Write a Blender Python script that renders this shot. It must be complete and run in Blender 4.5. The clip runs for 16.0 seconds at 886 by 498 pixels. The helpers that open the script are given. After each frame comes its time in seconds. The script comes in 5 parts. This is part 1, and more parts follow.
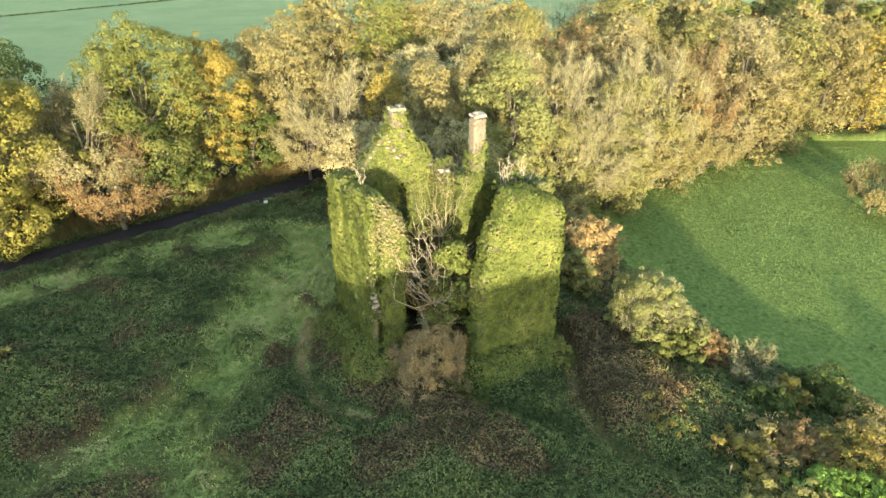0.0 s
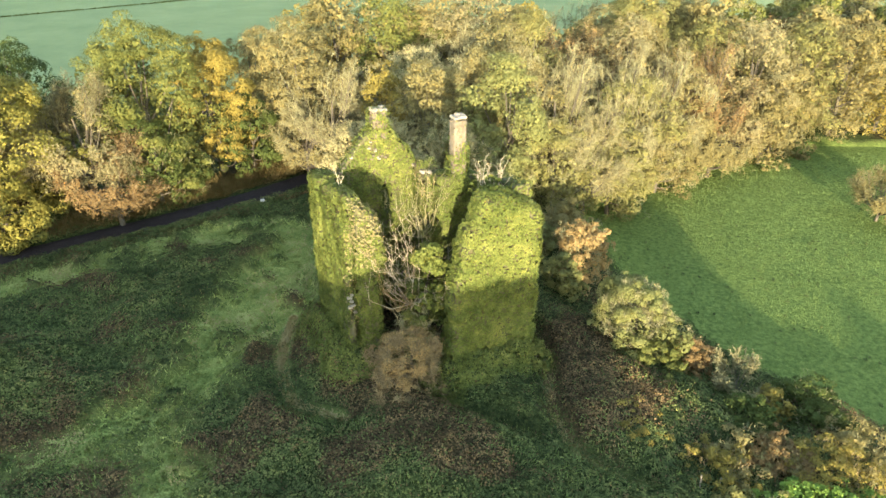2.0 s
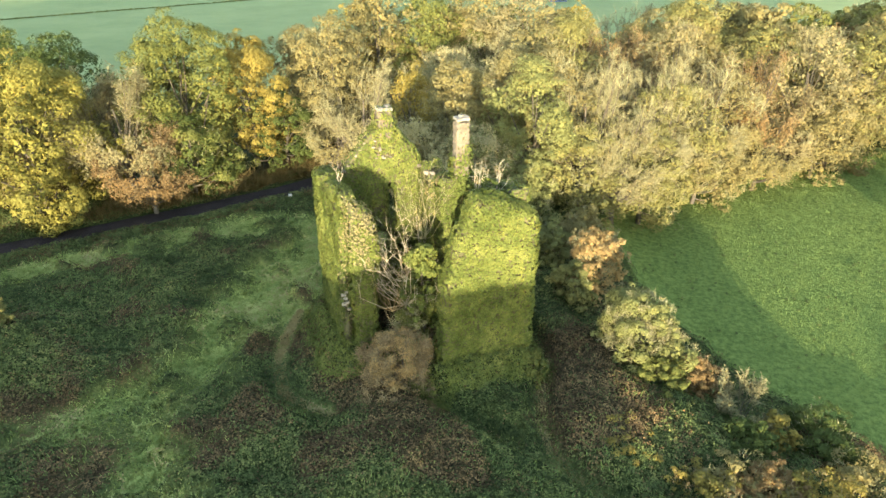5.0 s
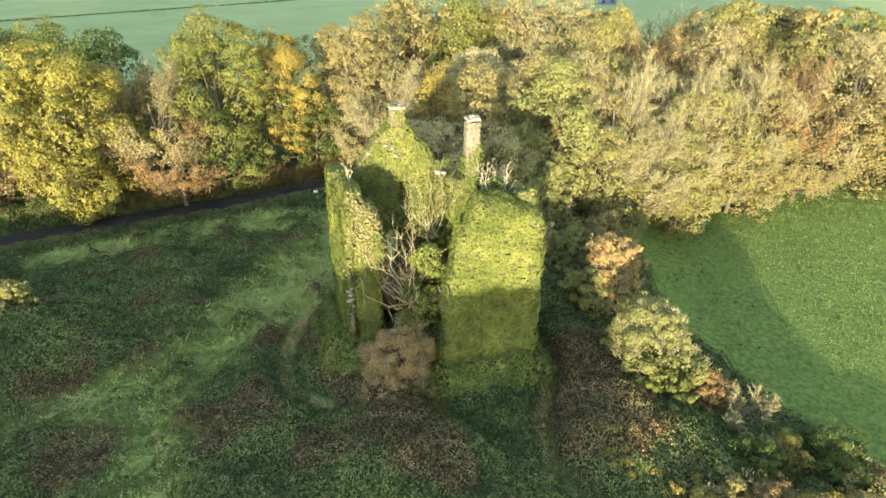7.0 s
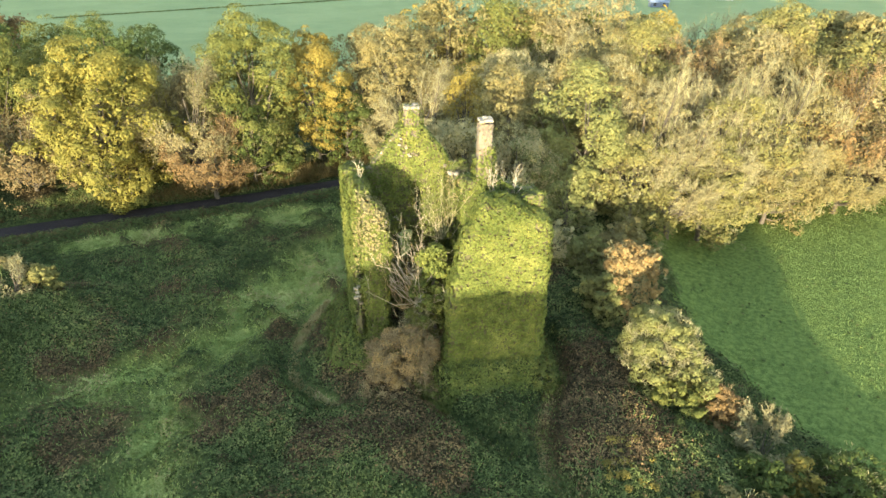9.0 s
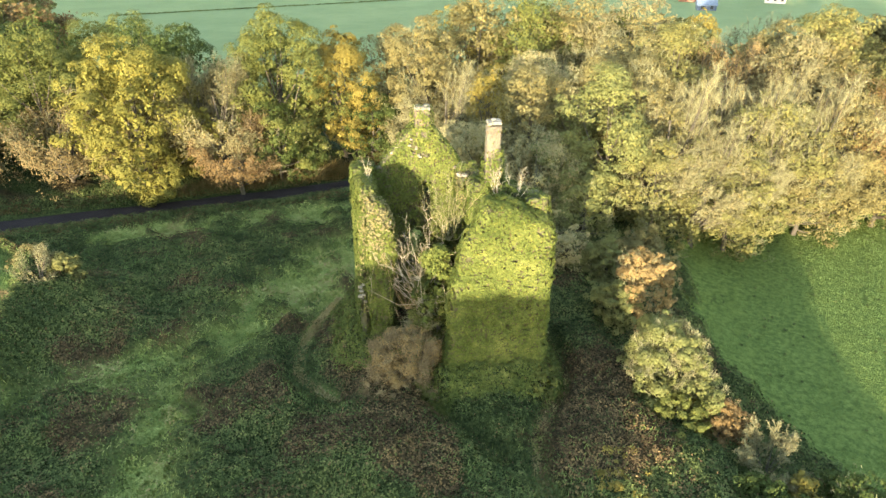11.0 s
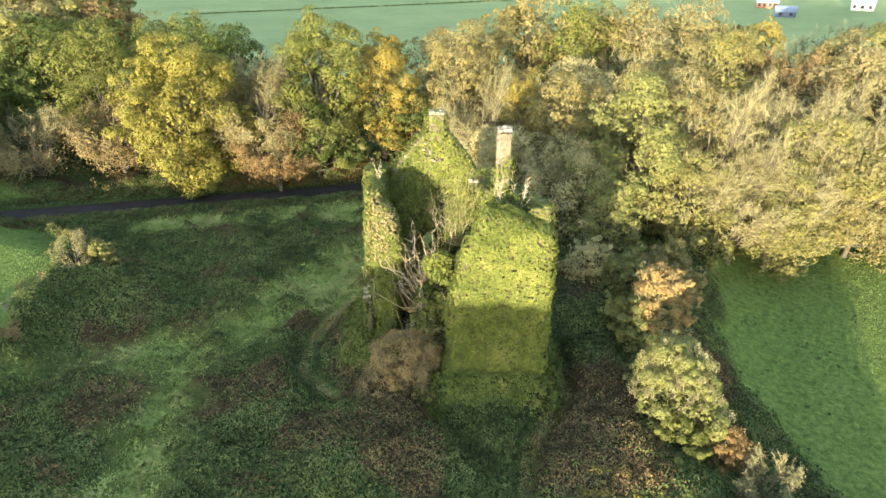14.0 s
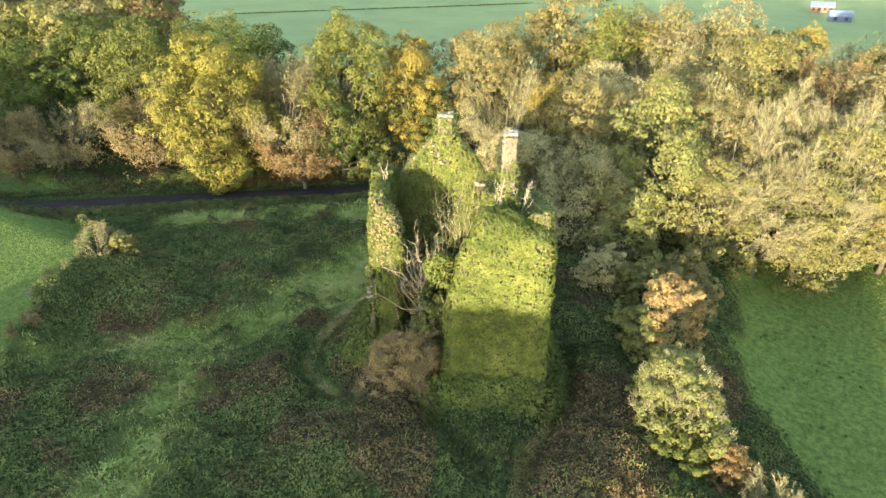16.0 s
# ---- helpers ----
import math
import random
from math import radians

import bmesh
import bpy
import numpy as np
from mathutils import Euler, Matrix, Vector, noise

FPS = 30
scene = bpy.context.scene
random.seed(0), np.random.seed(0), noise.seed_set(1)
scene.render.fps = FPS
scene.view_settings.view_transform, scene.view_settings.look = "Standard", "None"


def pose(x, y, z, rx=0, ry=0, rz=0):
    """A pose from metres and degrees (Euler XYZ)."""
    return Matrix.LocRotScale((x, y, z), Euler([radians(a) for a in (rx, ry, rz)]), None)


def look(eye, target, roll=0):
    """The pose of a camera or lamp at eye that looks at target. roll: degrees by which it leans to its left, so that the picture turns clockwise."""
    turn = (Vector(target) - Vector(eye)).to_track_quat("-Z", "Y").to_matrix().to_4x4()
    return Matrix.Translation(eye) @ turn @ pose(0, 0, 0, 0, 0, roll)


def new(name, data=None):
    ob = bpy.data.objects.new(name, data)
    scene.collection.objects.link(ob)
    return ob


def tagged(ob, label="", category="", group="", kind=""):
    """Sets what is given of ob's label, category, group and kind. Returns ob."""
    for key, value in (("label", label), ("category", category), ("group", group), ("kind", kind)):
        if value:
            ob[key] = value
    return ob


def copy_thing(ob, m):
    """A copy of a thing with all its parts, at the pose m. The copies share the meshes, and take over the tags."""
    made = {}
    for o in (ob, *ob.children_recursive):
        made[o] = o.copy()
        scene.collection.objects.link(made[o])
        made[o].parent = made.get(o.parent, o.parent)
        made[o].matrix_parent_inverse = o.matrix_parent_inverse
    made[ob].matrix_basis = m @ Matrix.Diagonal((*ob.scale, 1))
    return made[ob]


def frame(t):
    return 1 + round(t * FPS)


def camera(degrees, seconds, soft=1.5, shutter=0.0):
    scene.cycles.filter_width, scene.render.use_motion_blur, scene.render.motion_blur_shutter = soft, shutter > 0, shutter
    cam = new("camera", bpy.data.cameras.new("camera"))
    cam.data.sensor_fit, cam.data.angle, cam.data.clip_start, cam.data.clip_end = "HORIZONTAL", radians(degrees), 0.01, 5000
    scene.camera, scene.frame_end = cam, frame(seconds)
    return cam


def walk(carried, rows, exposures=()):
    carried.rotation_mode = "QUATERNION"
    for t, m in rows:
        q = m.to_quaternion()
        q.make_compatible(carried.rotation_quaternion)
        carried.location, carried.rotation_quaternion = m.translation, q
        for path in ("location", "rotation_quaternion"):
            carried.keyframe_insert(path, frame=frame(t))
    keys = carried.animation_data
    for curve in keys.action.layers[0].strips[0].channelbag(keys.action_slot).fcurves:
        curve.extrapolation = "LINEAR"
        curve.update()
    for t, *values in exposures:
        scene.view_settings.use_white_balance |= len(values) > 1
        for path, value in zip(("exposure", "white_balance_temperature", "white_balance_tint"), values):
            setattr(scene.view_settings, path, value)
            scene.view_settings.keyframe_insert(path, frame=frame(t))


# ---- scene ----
cam = camera(69.4, 16.0, soft=1.5)
METRES, EYE, TILT, LEAN, TURN = 20.0, 28.0, -28.0, 0.0, 0.0
ROWS = [
    (0.0, 0.0, 0.0, 0.0, 0.0, 0.0, -0.0),
    (0.5, 0.0349, 0.0007, 0.0014, 0.44, 0.0, -0.23),
    (1.0, 0.0692, 0.0025, 0.0027, 0.87, 0.02, -0.48),
    (1.5, 0.104, 0.0054, 0.0037, 1.34, 0.03, -0.73),
    (2.0, 0.1385, 0.0081, 0.0047, 1.87, 0.03, -1.02),
    (2.5, 0.173, 0.0113, 0.0055, 2.69, 0.05, -1.47),
    (3.0, 0.2079, 0.0157, 0.0067, 3.62, 0.06, -1.96),
    (5.5, 0.3692, 0.0449, 0.0145, 8.15, -0.05, -4.3),
    (6.0, 0.3988, 0.0516, 0.016, 9.13, -0.1, -4.82),
    (6.5, 0.4284, 0.059, 0.0176, 10.16, -0.16, -5.34),
    (7.0, 0.4576, 0.0663, 0.0197, 11.2, -0.23, -5.86),
    (7.5, 0.4862, 0.0738, 0.0222, 12.22, -0.32, -6.38),
    (8.0, 0.5143, 0.0817, 0.0255, 13.24, -0.42, -6.9),
    (8.5, 0.5422, 0.09, 0.029, 14.24, -0.51, -7.42),
    (9.0, 0.5697, 0.0985, 0.0328, 15.24, -0.62, -7.94),
    (11.5, 0.7043, 0.1431, 0.0578, 19.88, -1.23, -10.17),
    (12.0, 0.7331, 0.1542, 0.0658, 20.89, -1.38, -10.65),
    (12.5, 0.7582, 0.1643, 0.0725, 21.77, -1.51, -11.06),
    (13.0, 0.7866, 0.1762, 0.0811, 22.78, -1.67, -11.53),
    (13.5, 0.8114, 0.1877, 0.0883, 23.67, -1.83, -11.95),
    (14.0, 0.8392, 0.2016, 0.0975, 24.69, -2.04, -12.41),
    (14.5, 0.8635, 0.2145, 0.1047, 25.58, -2.21, -12.8),
    (15.0, 0.8911, 0.2289, 0.1132, 26.6, -2.41, -13.26),
    (15.5, 0.9154, 0.242, 0.1206, 27.5, -2.59, -13.65),
    (16.0, 0.9434, 0.2564, 0.1303, 28.53, -2.82, -14.1),
]
walk(cam, [(t, pose(0, 0, EYE, TILT, LEAN, TURN) @ pose(METRES * x, METRES * y, METRES * z, 90 + pitch, roll, yaw)) for t, x, y, z, yaw, pitch, roll in ROWS],
     exposures=[(0.0, 3.74, 7000, 13), (16.0, 3.74, 7000, 13)])

# ---- daylight: a low morning sun behind the walk's start, clear sky ----
SUN_ELEVATION = 5.0
SUN_WAY = Vector((-0.05, 1.0, -math.tan(radians(SUN_ELEVATION)))).normalized()
world = bpy.data.worlds.new("world")
scene.world = world
world.use_nodes = True
_n, _l = world.node_tree.nodes, world.node_tree.links
_sky = _n.new("ShaderNodeTexSky")
_sky.sky_type, _sky.sun_disc = "NISHITA", False
_sky.dust_density = 0.3
_sky.sun_elevation, _sky.sun_rotation = radians(SUN_ELEVATION), radians(177.0)
_l.new(_sky.outputs[0], _n["Background"].inputs[0])
_n["Background"].inputs[1].default_value = 0.15
sun_data = bpy.data.lights.new("sun", "SUN")
sun_data.energy, sun_data.angle, sun_data.color = 2.05, radians(0.4), (1.0, 0.88, 0.63)
sun = new("sun", sun_data)
sun.matrix_world = look((0, 0, 60), Vector((0, 0, 60)) + SUN_WAY)


# ---- materials ----
def surface(name, colours, grain=3.0, patch=0.3, rough=0.85, bump=0.3, bump_scale=12.0, island=0.0, glow_through=0.0, contrast=1.0, spec=0.3):
    """A matt surface: a colour ramp over two scales of noise and, for leaves, a chance value for every island."""
    m = bpy.data.materials.new(name)
    m.use_nodes = True
    nt = m.node_tree
    nd, ln = nt.nodes, nt.links
    bsdf = nd["Principled BSDF"]
    bsdf.inputs["Roughness"].default_value = rough
    bsdf.inputs["Specular IOR Level"].default_value = spec
    geo = nd.new("ShaderNodeNewGeometry")
    fine, wide = nd.new("ShaderNodeTexNoise"), nd.new("ShaderNodeTexNoise")
    fine.inputs["Scale"].default_value, wide.inputs["Scale"].default_value = grain, patch
    fine.inputs["Detail"].default_value, wide.inputs["Detail"].default_value = 5.0, 3.0
    ln.new(geo.outputs["Position"], fine.inputs["Vector"])
    ln.new(geo.outputs["Position"], wide.inputs["Vector"])
    mix = nd.new("ShaderNodeMath")
    mix.operation = "ADD"
    ln.new(fine.outputs["Fac"], mix.inputs[0])
    ln.new(wide.outputs["Fac"], mix.inputs[1])
    out = mix
    half = nd.new("ShaderNodeMath")
    half.operation, half.inputs[1].default_value, half.inputs[2].default_value = "MULTIPLY_ADD", 0.9 * contrast, 0.5 - 0.9 * contrast
    ln.new(out.outputs[0], half.inputs[0])
    value = half
    if island:
        blend = nd.new("ShaderNodeMix")
        blend.inputs[0].default_value = island
        ln.new(half.outputs[0], blend.inputs[2])
        ln.new(geo.outputs["Random Per Island"], blend.inputs[3])
        value = blend
    ramp = nd.new("ShaderNodeValToRGB")
    while len(ramp.color_ramp.elements) < len(colours):
        ramp.color_ramp.elements.new(0.5)
    for i, c in enumerate(colours):
        ramp.color_ramp.elements[i].position = 0.12 + 0.76 * i / max(1, len(colours) - 1)
        ramp.color_ramp.elements[i].color = (*c, 1)
    ln.new(value.outputs[0], ramp.inputs[0])
    ln.new(ramp.outputs[0], bsdf.inputs["Base Color"])
    if bump:
        bn, bp = nd.new("ShaderNodeTexNoise"), nd.new("ShaderNodeBump")
        bn.inputs["Scale"].default_value, bn.inputs["Detail"].default_value = bump_scale, 6.0
        ln.new(geo.outputs["Position"], bn.inputs["Vector"])
        bp.inputs["Strength"].default_value, bp.inputs["Distance"].default_value = bump, 0.1
        ln.new(bn.outputs["Fac"], bp.inputs["Height"])
        ln.new(bp.outputs[0], bsdf.inputs["Normal"])
    if glow_through:
        tr, ms = nd.new("ShaderNodeBsdfTranslucent"), nd.new("ShaderNodeMixShader")
        ln.new(ramp.outputs[0], tr.inputs["Color"])
        ms.inputs[0].default_value = glow_through
        ln.new(bsdf.outputs[0], ms.inputs[1])
        ln.new(tr.outputs[0], ms.inputs[2])
        ln.new(ms.outputs[0], nd["Material Output"].inputs[0])
    return m


def leafy(name, colours, island=0.22, patch=0.35):
    return surface(name, colours, grain=0.9, patch=patch, rough=0.75, bump=0, island=island, glow_through=0.3, contrast=0.9, spec=0.05)


LEAF = {
    "yellow": leafy("yellow_leaves", [(0.085, 0.083, 0.022), (0.145, 0.135, 0.034), (0.2, 0.18, 0.048)]),
    "gold": leafy("golden_leaves", [(0.105, 0.085, 0.024), (0.17, 0.138, 0.036), (0.23, 0.187, 0.05)]),
    "green": leafy("green_leaves", [(0.055, 0.066, 0.02), (0.095, 0.105, 0.03), (0.14, 0.14, 0.043)]),
    "dark_green": leafy("dark_green_leaves", [(0.03, 0.044, 0.015), (0.055, 0.075, 0.022), (0.09, 0.105, 0.032)]),
    "light_green": leafy("light_green_leaves", [(0.088, 0.096, 0.035), (0.135, 0.142, 0.052), (0.175, 0.18, 0.068)]),
    "olive": leafy("olive_leaves", [(0.1, 0.088, 0.038), (0.145, 0.126, 0.053), (0.19, 0.164, 0.07)]),
    "tan": leafy("tan_leaves", [(0.118, 0.103, 0.052), (0.165, 0.145, 0.074), (0.21, 0.185, 0.096)]),
    "brown": leafy("brown_leaves", [(0.09, 0.069, 0.034), (0.135, 0.103, 0.05), (0.18, 0.138, 0.066)]),
    "russet": leafy("russet_leaves", [(0.09, 0.06, 0.028), (0.138, 0.092, 0.041), (0.185, 0.127, 0.057)]),
    "orange": leafy("orange_leaves", [(0.14, 0.098, 0.044), (0.225, 0.158, 0.07), (0.285, 0.21, 0.1)]),
    "lime": leafy("lime_leaves", [(0.096, 0.094, 0.033), (0.14, 0.135, 0.049), (0.18, 0.172, 0.064)]),
    "fresh_green": leafy("fresh_green_leaves", [(0.07, 0.115, 0.025), (0.115, 0.185, 0.04), (0.16, 0.245, 0.056)]),
    "pale_tan": leafy("pale_tan_leaves", [(0.17, 0.15, 0.075), (0.26, 0.23, 0.115), (0.34, 0.305, 0.16)]),
}
IVY = surface("ivy_leaves", [(0.022, 0.036, 0.009), (0.054, 0.071, 0.018), (0.1, 0.116, 0.031), (0.164, 0.17, 0.052)], grain=1.3, patch=0.3, rough=0.65, bump=0, island=0.25, glow_through=0.22, contrast=1.0, spec=0.05)
BARK = surface("bark", [(0.03, 0.026, 0.02), (0.065, 0.056, 0.042), (0.11, 0.095, 0.07)], grain=6, patch=1.0, bump=0.6, bump_scale=20)
TWIG = surface("twigs", [(0.098, 0.092, 0.047), (0.156, 0.147, 0.077), (0.214, 0.203, 0.11)], grain=2, patch=0.4, bump=0, island=0.5)
GREY_TWIG = surface("grey_twigs", [(0.13, 0.112, 0.08), (0.2, 0.176, 0.126), (0.28, 0.25, 0.185)], grain=2, patch=0.4, bump=0, island=0.5)
BROWN_TWIG = surface("brown_twigs", [(0.09, 0.066, 0.033), (0.155, 0.115, 0.057), (0.22, 0.165, 0.084)], grain=2, patch=0.4, bump=0, island=0.5)
STONE = surface("rubble_stone", [(0.045, 0.038, 0.028), (0.08, 0.068, 0.05), (0.112, 0.097, 0.073), (0.15, 0.132, 0.102)], grain=2.6, patch=0.7, rough=0.95, bump=1.0, bump_scale=5)
# Rubble with ivy stems; the shade between the leaves is put into its dark colour.
WALL_STONE = surface("shaded_stemmed_rubble", [(0.036, 0.036, 0.017), (0.064, 0.062, 0.03), (0.10, 0.09, 0.05)], grain=3, patch=0.8, rough=0.95, bump=1.0, bump_scale=6)
PALE_STONE = surface("pale_lime_stone", [(0.12, 0.105, 0.082), (0.18, 0.162, 0.132), (0.26, 0.238, 0.2)], grain=4, patch=0.8, rough=0.95, bump=0.7, bump_scale=9)
ASPHALT = surface("asphalt", [(0.016, 0.013, 0.014), (0.026, 0.021, 0.022), (0.038, 0.032, 0.032)], grain=9, patch=0.5, rough=0.95, bump=0.3, bump_scale=60, spec=0.08)
BRAMBLE = surface("bramble_leaves", [(0.019, 0.027, 0.011), (0.045, 0.062, 0.022), (0.078, 0.098, 0.033), (0.132, 0.134, 0.049)], grain=1.4, patch=0.25, rough=0.8, bump=0, island=0.4, glow_through=0.12, contrast=1.9, spec=0.05)
BRACKEN = surface("dead_bracken", [(0.03, 0.02, 0.012), (0.07, 0.047, 0.025), (0.118, 0.081, 0.04), (0.185, 0.13, 0.06)], grain=1.1, patch=0.2, rough=0.9, bump=0, island=0.42, glow_through=0.1, contrast=1.8, spec=0.05)
STRAW = surface("straw", [(0.2, 0.16, 0.075), (0.3, 0.24, 0.115), (0.38, 0.31, 0.155)], grain=1.6, patch=0.5, rough=0.8, bump=0, island=0.4, glow_through=0.2, spec=0.05)
REED = surface("reeds", [(0.05, 0.039, 0.016), (0.095, 0.074, 0.031), (0.14, 0.112, 0.048)], grain=0.8, patch=0.3, rough=0.85, bump=0, island=0.35, glow_through=0.15, spec=0.05)
GRASS = surface("long_grass", [(0.102, 0.145, 0.041), (0.182, 0.23, 0.069), (0.262, 0.3, 0.099), (0.36, 0.34, 0.143)], grain=0.8, patch=0.3, rough=0.8, bump=0, island=0.35, glow_through=0.2, contrast=1.3, spec=0.05)
FIELD_GRASS = surface("field_grass", [(0.085, 0.13, 0.042), (0.118, 0.17, 0.053), (0.155, 0.205, 0.066)], grain=0.8, patch=0.25, rough=0.7, bump=0, island=0.35, glow_through=0.25, spec=0.05)


def ground_material():
    """Bare scrub floor, path grass, meadow and paler far pasture, laid out by the painted zones."""
    m = bpy.data.materials.new("ground")
    m.use_nodes = True
    nd, ln = m.node_tree.nodes, m.node_tree.links
    bsdf = nd["Principled BSDF"]
    bsdf.inputs["Roughness"].default_value, bsdf.inputs["Specular IOR Level"].default_value = 0.95, 0.03
    geo = nd.new("ShaderNodeNewGeometry")
    zone, sep = nd.new("ShaderNodeAttribute"), nd.new("ShaderNodeSeparateColor")
    zone.attribute_name = "zone"
    ln.new(zone.outputs["Color"], sep.inputs[0])

    def cloth(scale, detail, cols):
        tex, ramp = nd.new("ShaderNodeTexNoise"), nd.new("ShaderNodeValToRGB")
        tex.inputs["Scale"].default_value, tex.inputs["Detail"].default_value, tex.inputs["Roughness"].default_value = scale, detail, 0.72
        ln.new(geo.outputs["Position"], tex.inputs["Vector"])
        while len(ramp.color_ramp.elements) < len(cols):
            ramp.color_ramp.elements.new(0.5)
        for i, c in enumerate(cols):
            ramp.color_ramp.elements[i].position = 0.32 + 0.36 * i / (len(cols) - 1)
            ramp.color_ramp.elements[i].color = (*c, 1)
        ln.new(tex.outputs["Fac"], ramp.inputs[0])
        return ramp.outputs[0]

    # Both scrub floors are darkened: the shade in gaps under the leaves is painted in.
    green_floor = cloth(4.5, 14, [(0.006, 0.009, 0.004), (0.018, 0.026, 0.01), (0.04, 0.054, 0.019), (0.075, 0.086, 0.032)])
    brown_floor = cloth(4.5, 14, [(0.007, 0.006, 0.004), (0.024, 0.02, 0.011), (0.05, 0.04, 0.021), (0.085, 0.068, 0.034)])
    both = nd.new("ShaderNodeMix")
    both.data_type = "RGBA"
    ln.new(zone.outputs["Alpha"], both.inputs[0])
    ln.new(green_floor, both.inputs[6])
    ln.new(brown_floor, both.inputs[7])
    soil = both.outputs[2]
    path = cloth(0.9, 10, [(0.068, 0.098, 0.029), (0.18, 0.222, 0.066), (0.32, 0.32, 0.118)])
    meadow = cloth(2.2, 14, [(0.042, 0.064, 0.018), (0.096, 0.133, 0.036), (0.155, 0.19, 0.056)])
    # Paler, more even green for the pasture beyond about 120 m.
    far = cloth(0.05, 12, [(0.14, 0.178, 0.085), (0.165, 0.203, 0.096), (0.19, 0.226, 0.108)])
    col = soil
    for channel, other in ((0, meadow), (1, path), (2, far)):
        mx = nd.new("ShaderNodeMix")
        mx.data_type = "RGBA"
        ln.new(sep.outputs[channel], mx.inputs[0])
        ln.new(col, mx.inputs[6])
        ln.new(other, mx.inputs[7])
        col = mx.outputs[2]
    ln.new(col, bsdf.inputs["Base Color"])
    bn, bp = nd.new("ShaderNodeTexNoise"), nd.new("ShaderNodeBump")
    bn.inputs["Scale"].default_value, bn.inputs["Detail"].default_value = 7.0, 12.0
    ln.new(geo.outputs["Position"], bn.inputs["Vector"])
    bp.inputs["Strength"].default_value, bp.inputs["Distance"].default_value = 1.0, 0.22
    ln.new(bn.outputs["Fac"], bp.inputs["Height"])
    ln.new(bp.outputs[0], bsdf.inputs["Normal"])
    return m


GROUND = ground_material()


# ---- mesh helpers ----
def mesh_of(name, verts, faces, material, smooth=False):
    """A mesh from arrays of vertices and of faces of one size."""
    verts, faces = np.asarray(verts, np.float32).reshape(-1, 3), np.asarray(faces, np.int32)
    me = bpy.data.meshes.new(name)
    me.vertices.add(len(verts))
    me.vertices.foreach_set("co", verts.ravel())
    me.loops.add(faces.size)
    me.loops.foreach_set("vertex_index", faces.ravel())
    me.polygons.add(len(faces))
    me.polygons.foreach_set("loop_start", np.arange(0, faces.size, faces.shape[1], dtype=np.int32))
    if smooth:
        me.polygons.foreach_set("use_smooth", np.ones(len(faces), bool))
    me.update(calc_edges=True)
    me.materials.append(material)
    return me


def part(name, mesh, parent, label=""):
    ob = new(name, mesh)
    ob.parent = parent
    return tagged(ob, label)


def unit(v):
    return v / np.maximum(np.linalg.norm(v, axis=-1, keepdims=True), 1e-9)


def leaf_arrays(rng, p, n, size, aspect=0.8, fold=0.22):
    """Folded four-cornered leaves at p, facing about n."""
    k = len(p)
    n = unit(n)
    t = unit(np.cross(n, rng.normal(size=(k, 3))))
    b = np.cross(n, t)
    s = (np.ones(k) * size)[:, None] * rng.uniform(0.65, 1.35, (k, 1))
    v = np.stack([p + t * s * 0.5, p + b * s * 0.5 * aspect - n * s * fold, p - t * s * 0.5, p - b * s * 0.5 * aspect - n * s * fold * 0.6], 1)
    return v.reshape(-1, 3), np.arange(4 * k).reshape(-1, 4)


def spray_arrays(rng, p, n, size):
    """Small three-cornered leaf sprays at p, facing about n."""
    k = len(p)
    n = unit(n)
    t = unit(np.cross(n, rng.normal(size=(k, 3))))
    b = np.cross(n, t)
    s = (np.ones(k) * size)[:, None] * rng.uniform(0.6, 1.4, (k, 1))
    w = rng.uniform(0.4, 0.75, (k, 1))
    v = np.stack([p + t * s * 0.62, p - t * s * 0.35 + b * s * w, p - t * s * 0.35 - b * s * w], 1)
    return v.reshape(-1, 3), np.arange(3 * k).reshape(-1, 3)


def blade_arrays(rng, p0, p1, r):
    """Thin tapering blades from p0 to p1."""
    k = len(p0)
    d = unit(p1 - p0)
    a = unit(np.cross(d, rng.normal(size=(k, 3))))
    r = (np.ones(k) * r)[:, None]
    v = np.stack([p0 + a * r, p0 - a * r, p1], 1)
    return v.reshape(-1, 3), np.arange(3 * k).reshape(-1, 3)


def tube_arrays(points, radii, sides=7):
    points, radii = np.asarray(points, float), np.asarray(radii, float)
    d = unit(np.gradient(points, axis=0))
    ref = np.array([0.3, 0.9, 0.2])
    a = unit(np.cross(d, ref))
    b = np.cross(d, a)
    ang = np.linspace(0, 2 * np.pi, sides, endpoint=False)
    ring = points[:, None] + radii[:, None, None] * (np.cos(ang)[None, :, None] * a[:, None] + np.sin(ang)[None, :, None] * b[:, None])
    m = len(points)
    f = [[i * sides + j, i * sides + (j + 1) % sides, (i + 1) * sides + (j + 1) % sides, (i + 1) * sides + j] for i in range(m - 1) for j in range(sides)]
    return ring.reshape(-1, 3), np.array(f)


def joined(pieces):
    vs, fs, o = [], [], 0
    for v, f in pieces:
        vs.append(v)
        fs.append(f + o)
        o += len(v)
    return np.concatenate(vs), np.concatenate(fs)


def value_noise(x, y, scale, seed):
    """Smooth noise from 0 to 1 over the plan."""
    g = np.random.default_rng(seed).random((64, 64))
    u, v = np.asarray(x) / scale, np.asarray(y) / scale
    i, j = np.floor(u).astype(int), np.floor(v).astype(int)
    a, b = u - i, v - j
    a, b = a * a * (3 - 2 * a), b * b * (3 - 2 * b)
    i, j, i1, j1 = i % 64, j % 64, (i + 1) % 64, (j + 1) % 64
    return (g[i, j] * (1 - a) + g[i1, j] * a) * (1 - b) + (g[i, j1] * (1 - a) + g[i1, j1] * a) * b


def step(lo, hi, x):
    t = np.clip((x - lo) / (hi - lo), 0, 1)
    return t * t * (3 - 2 * t)


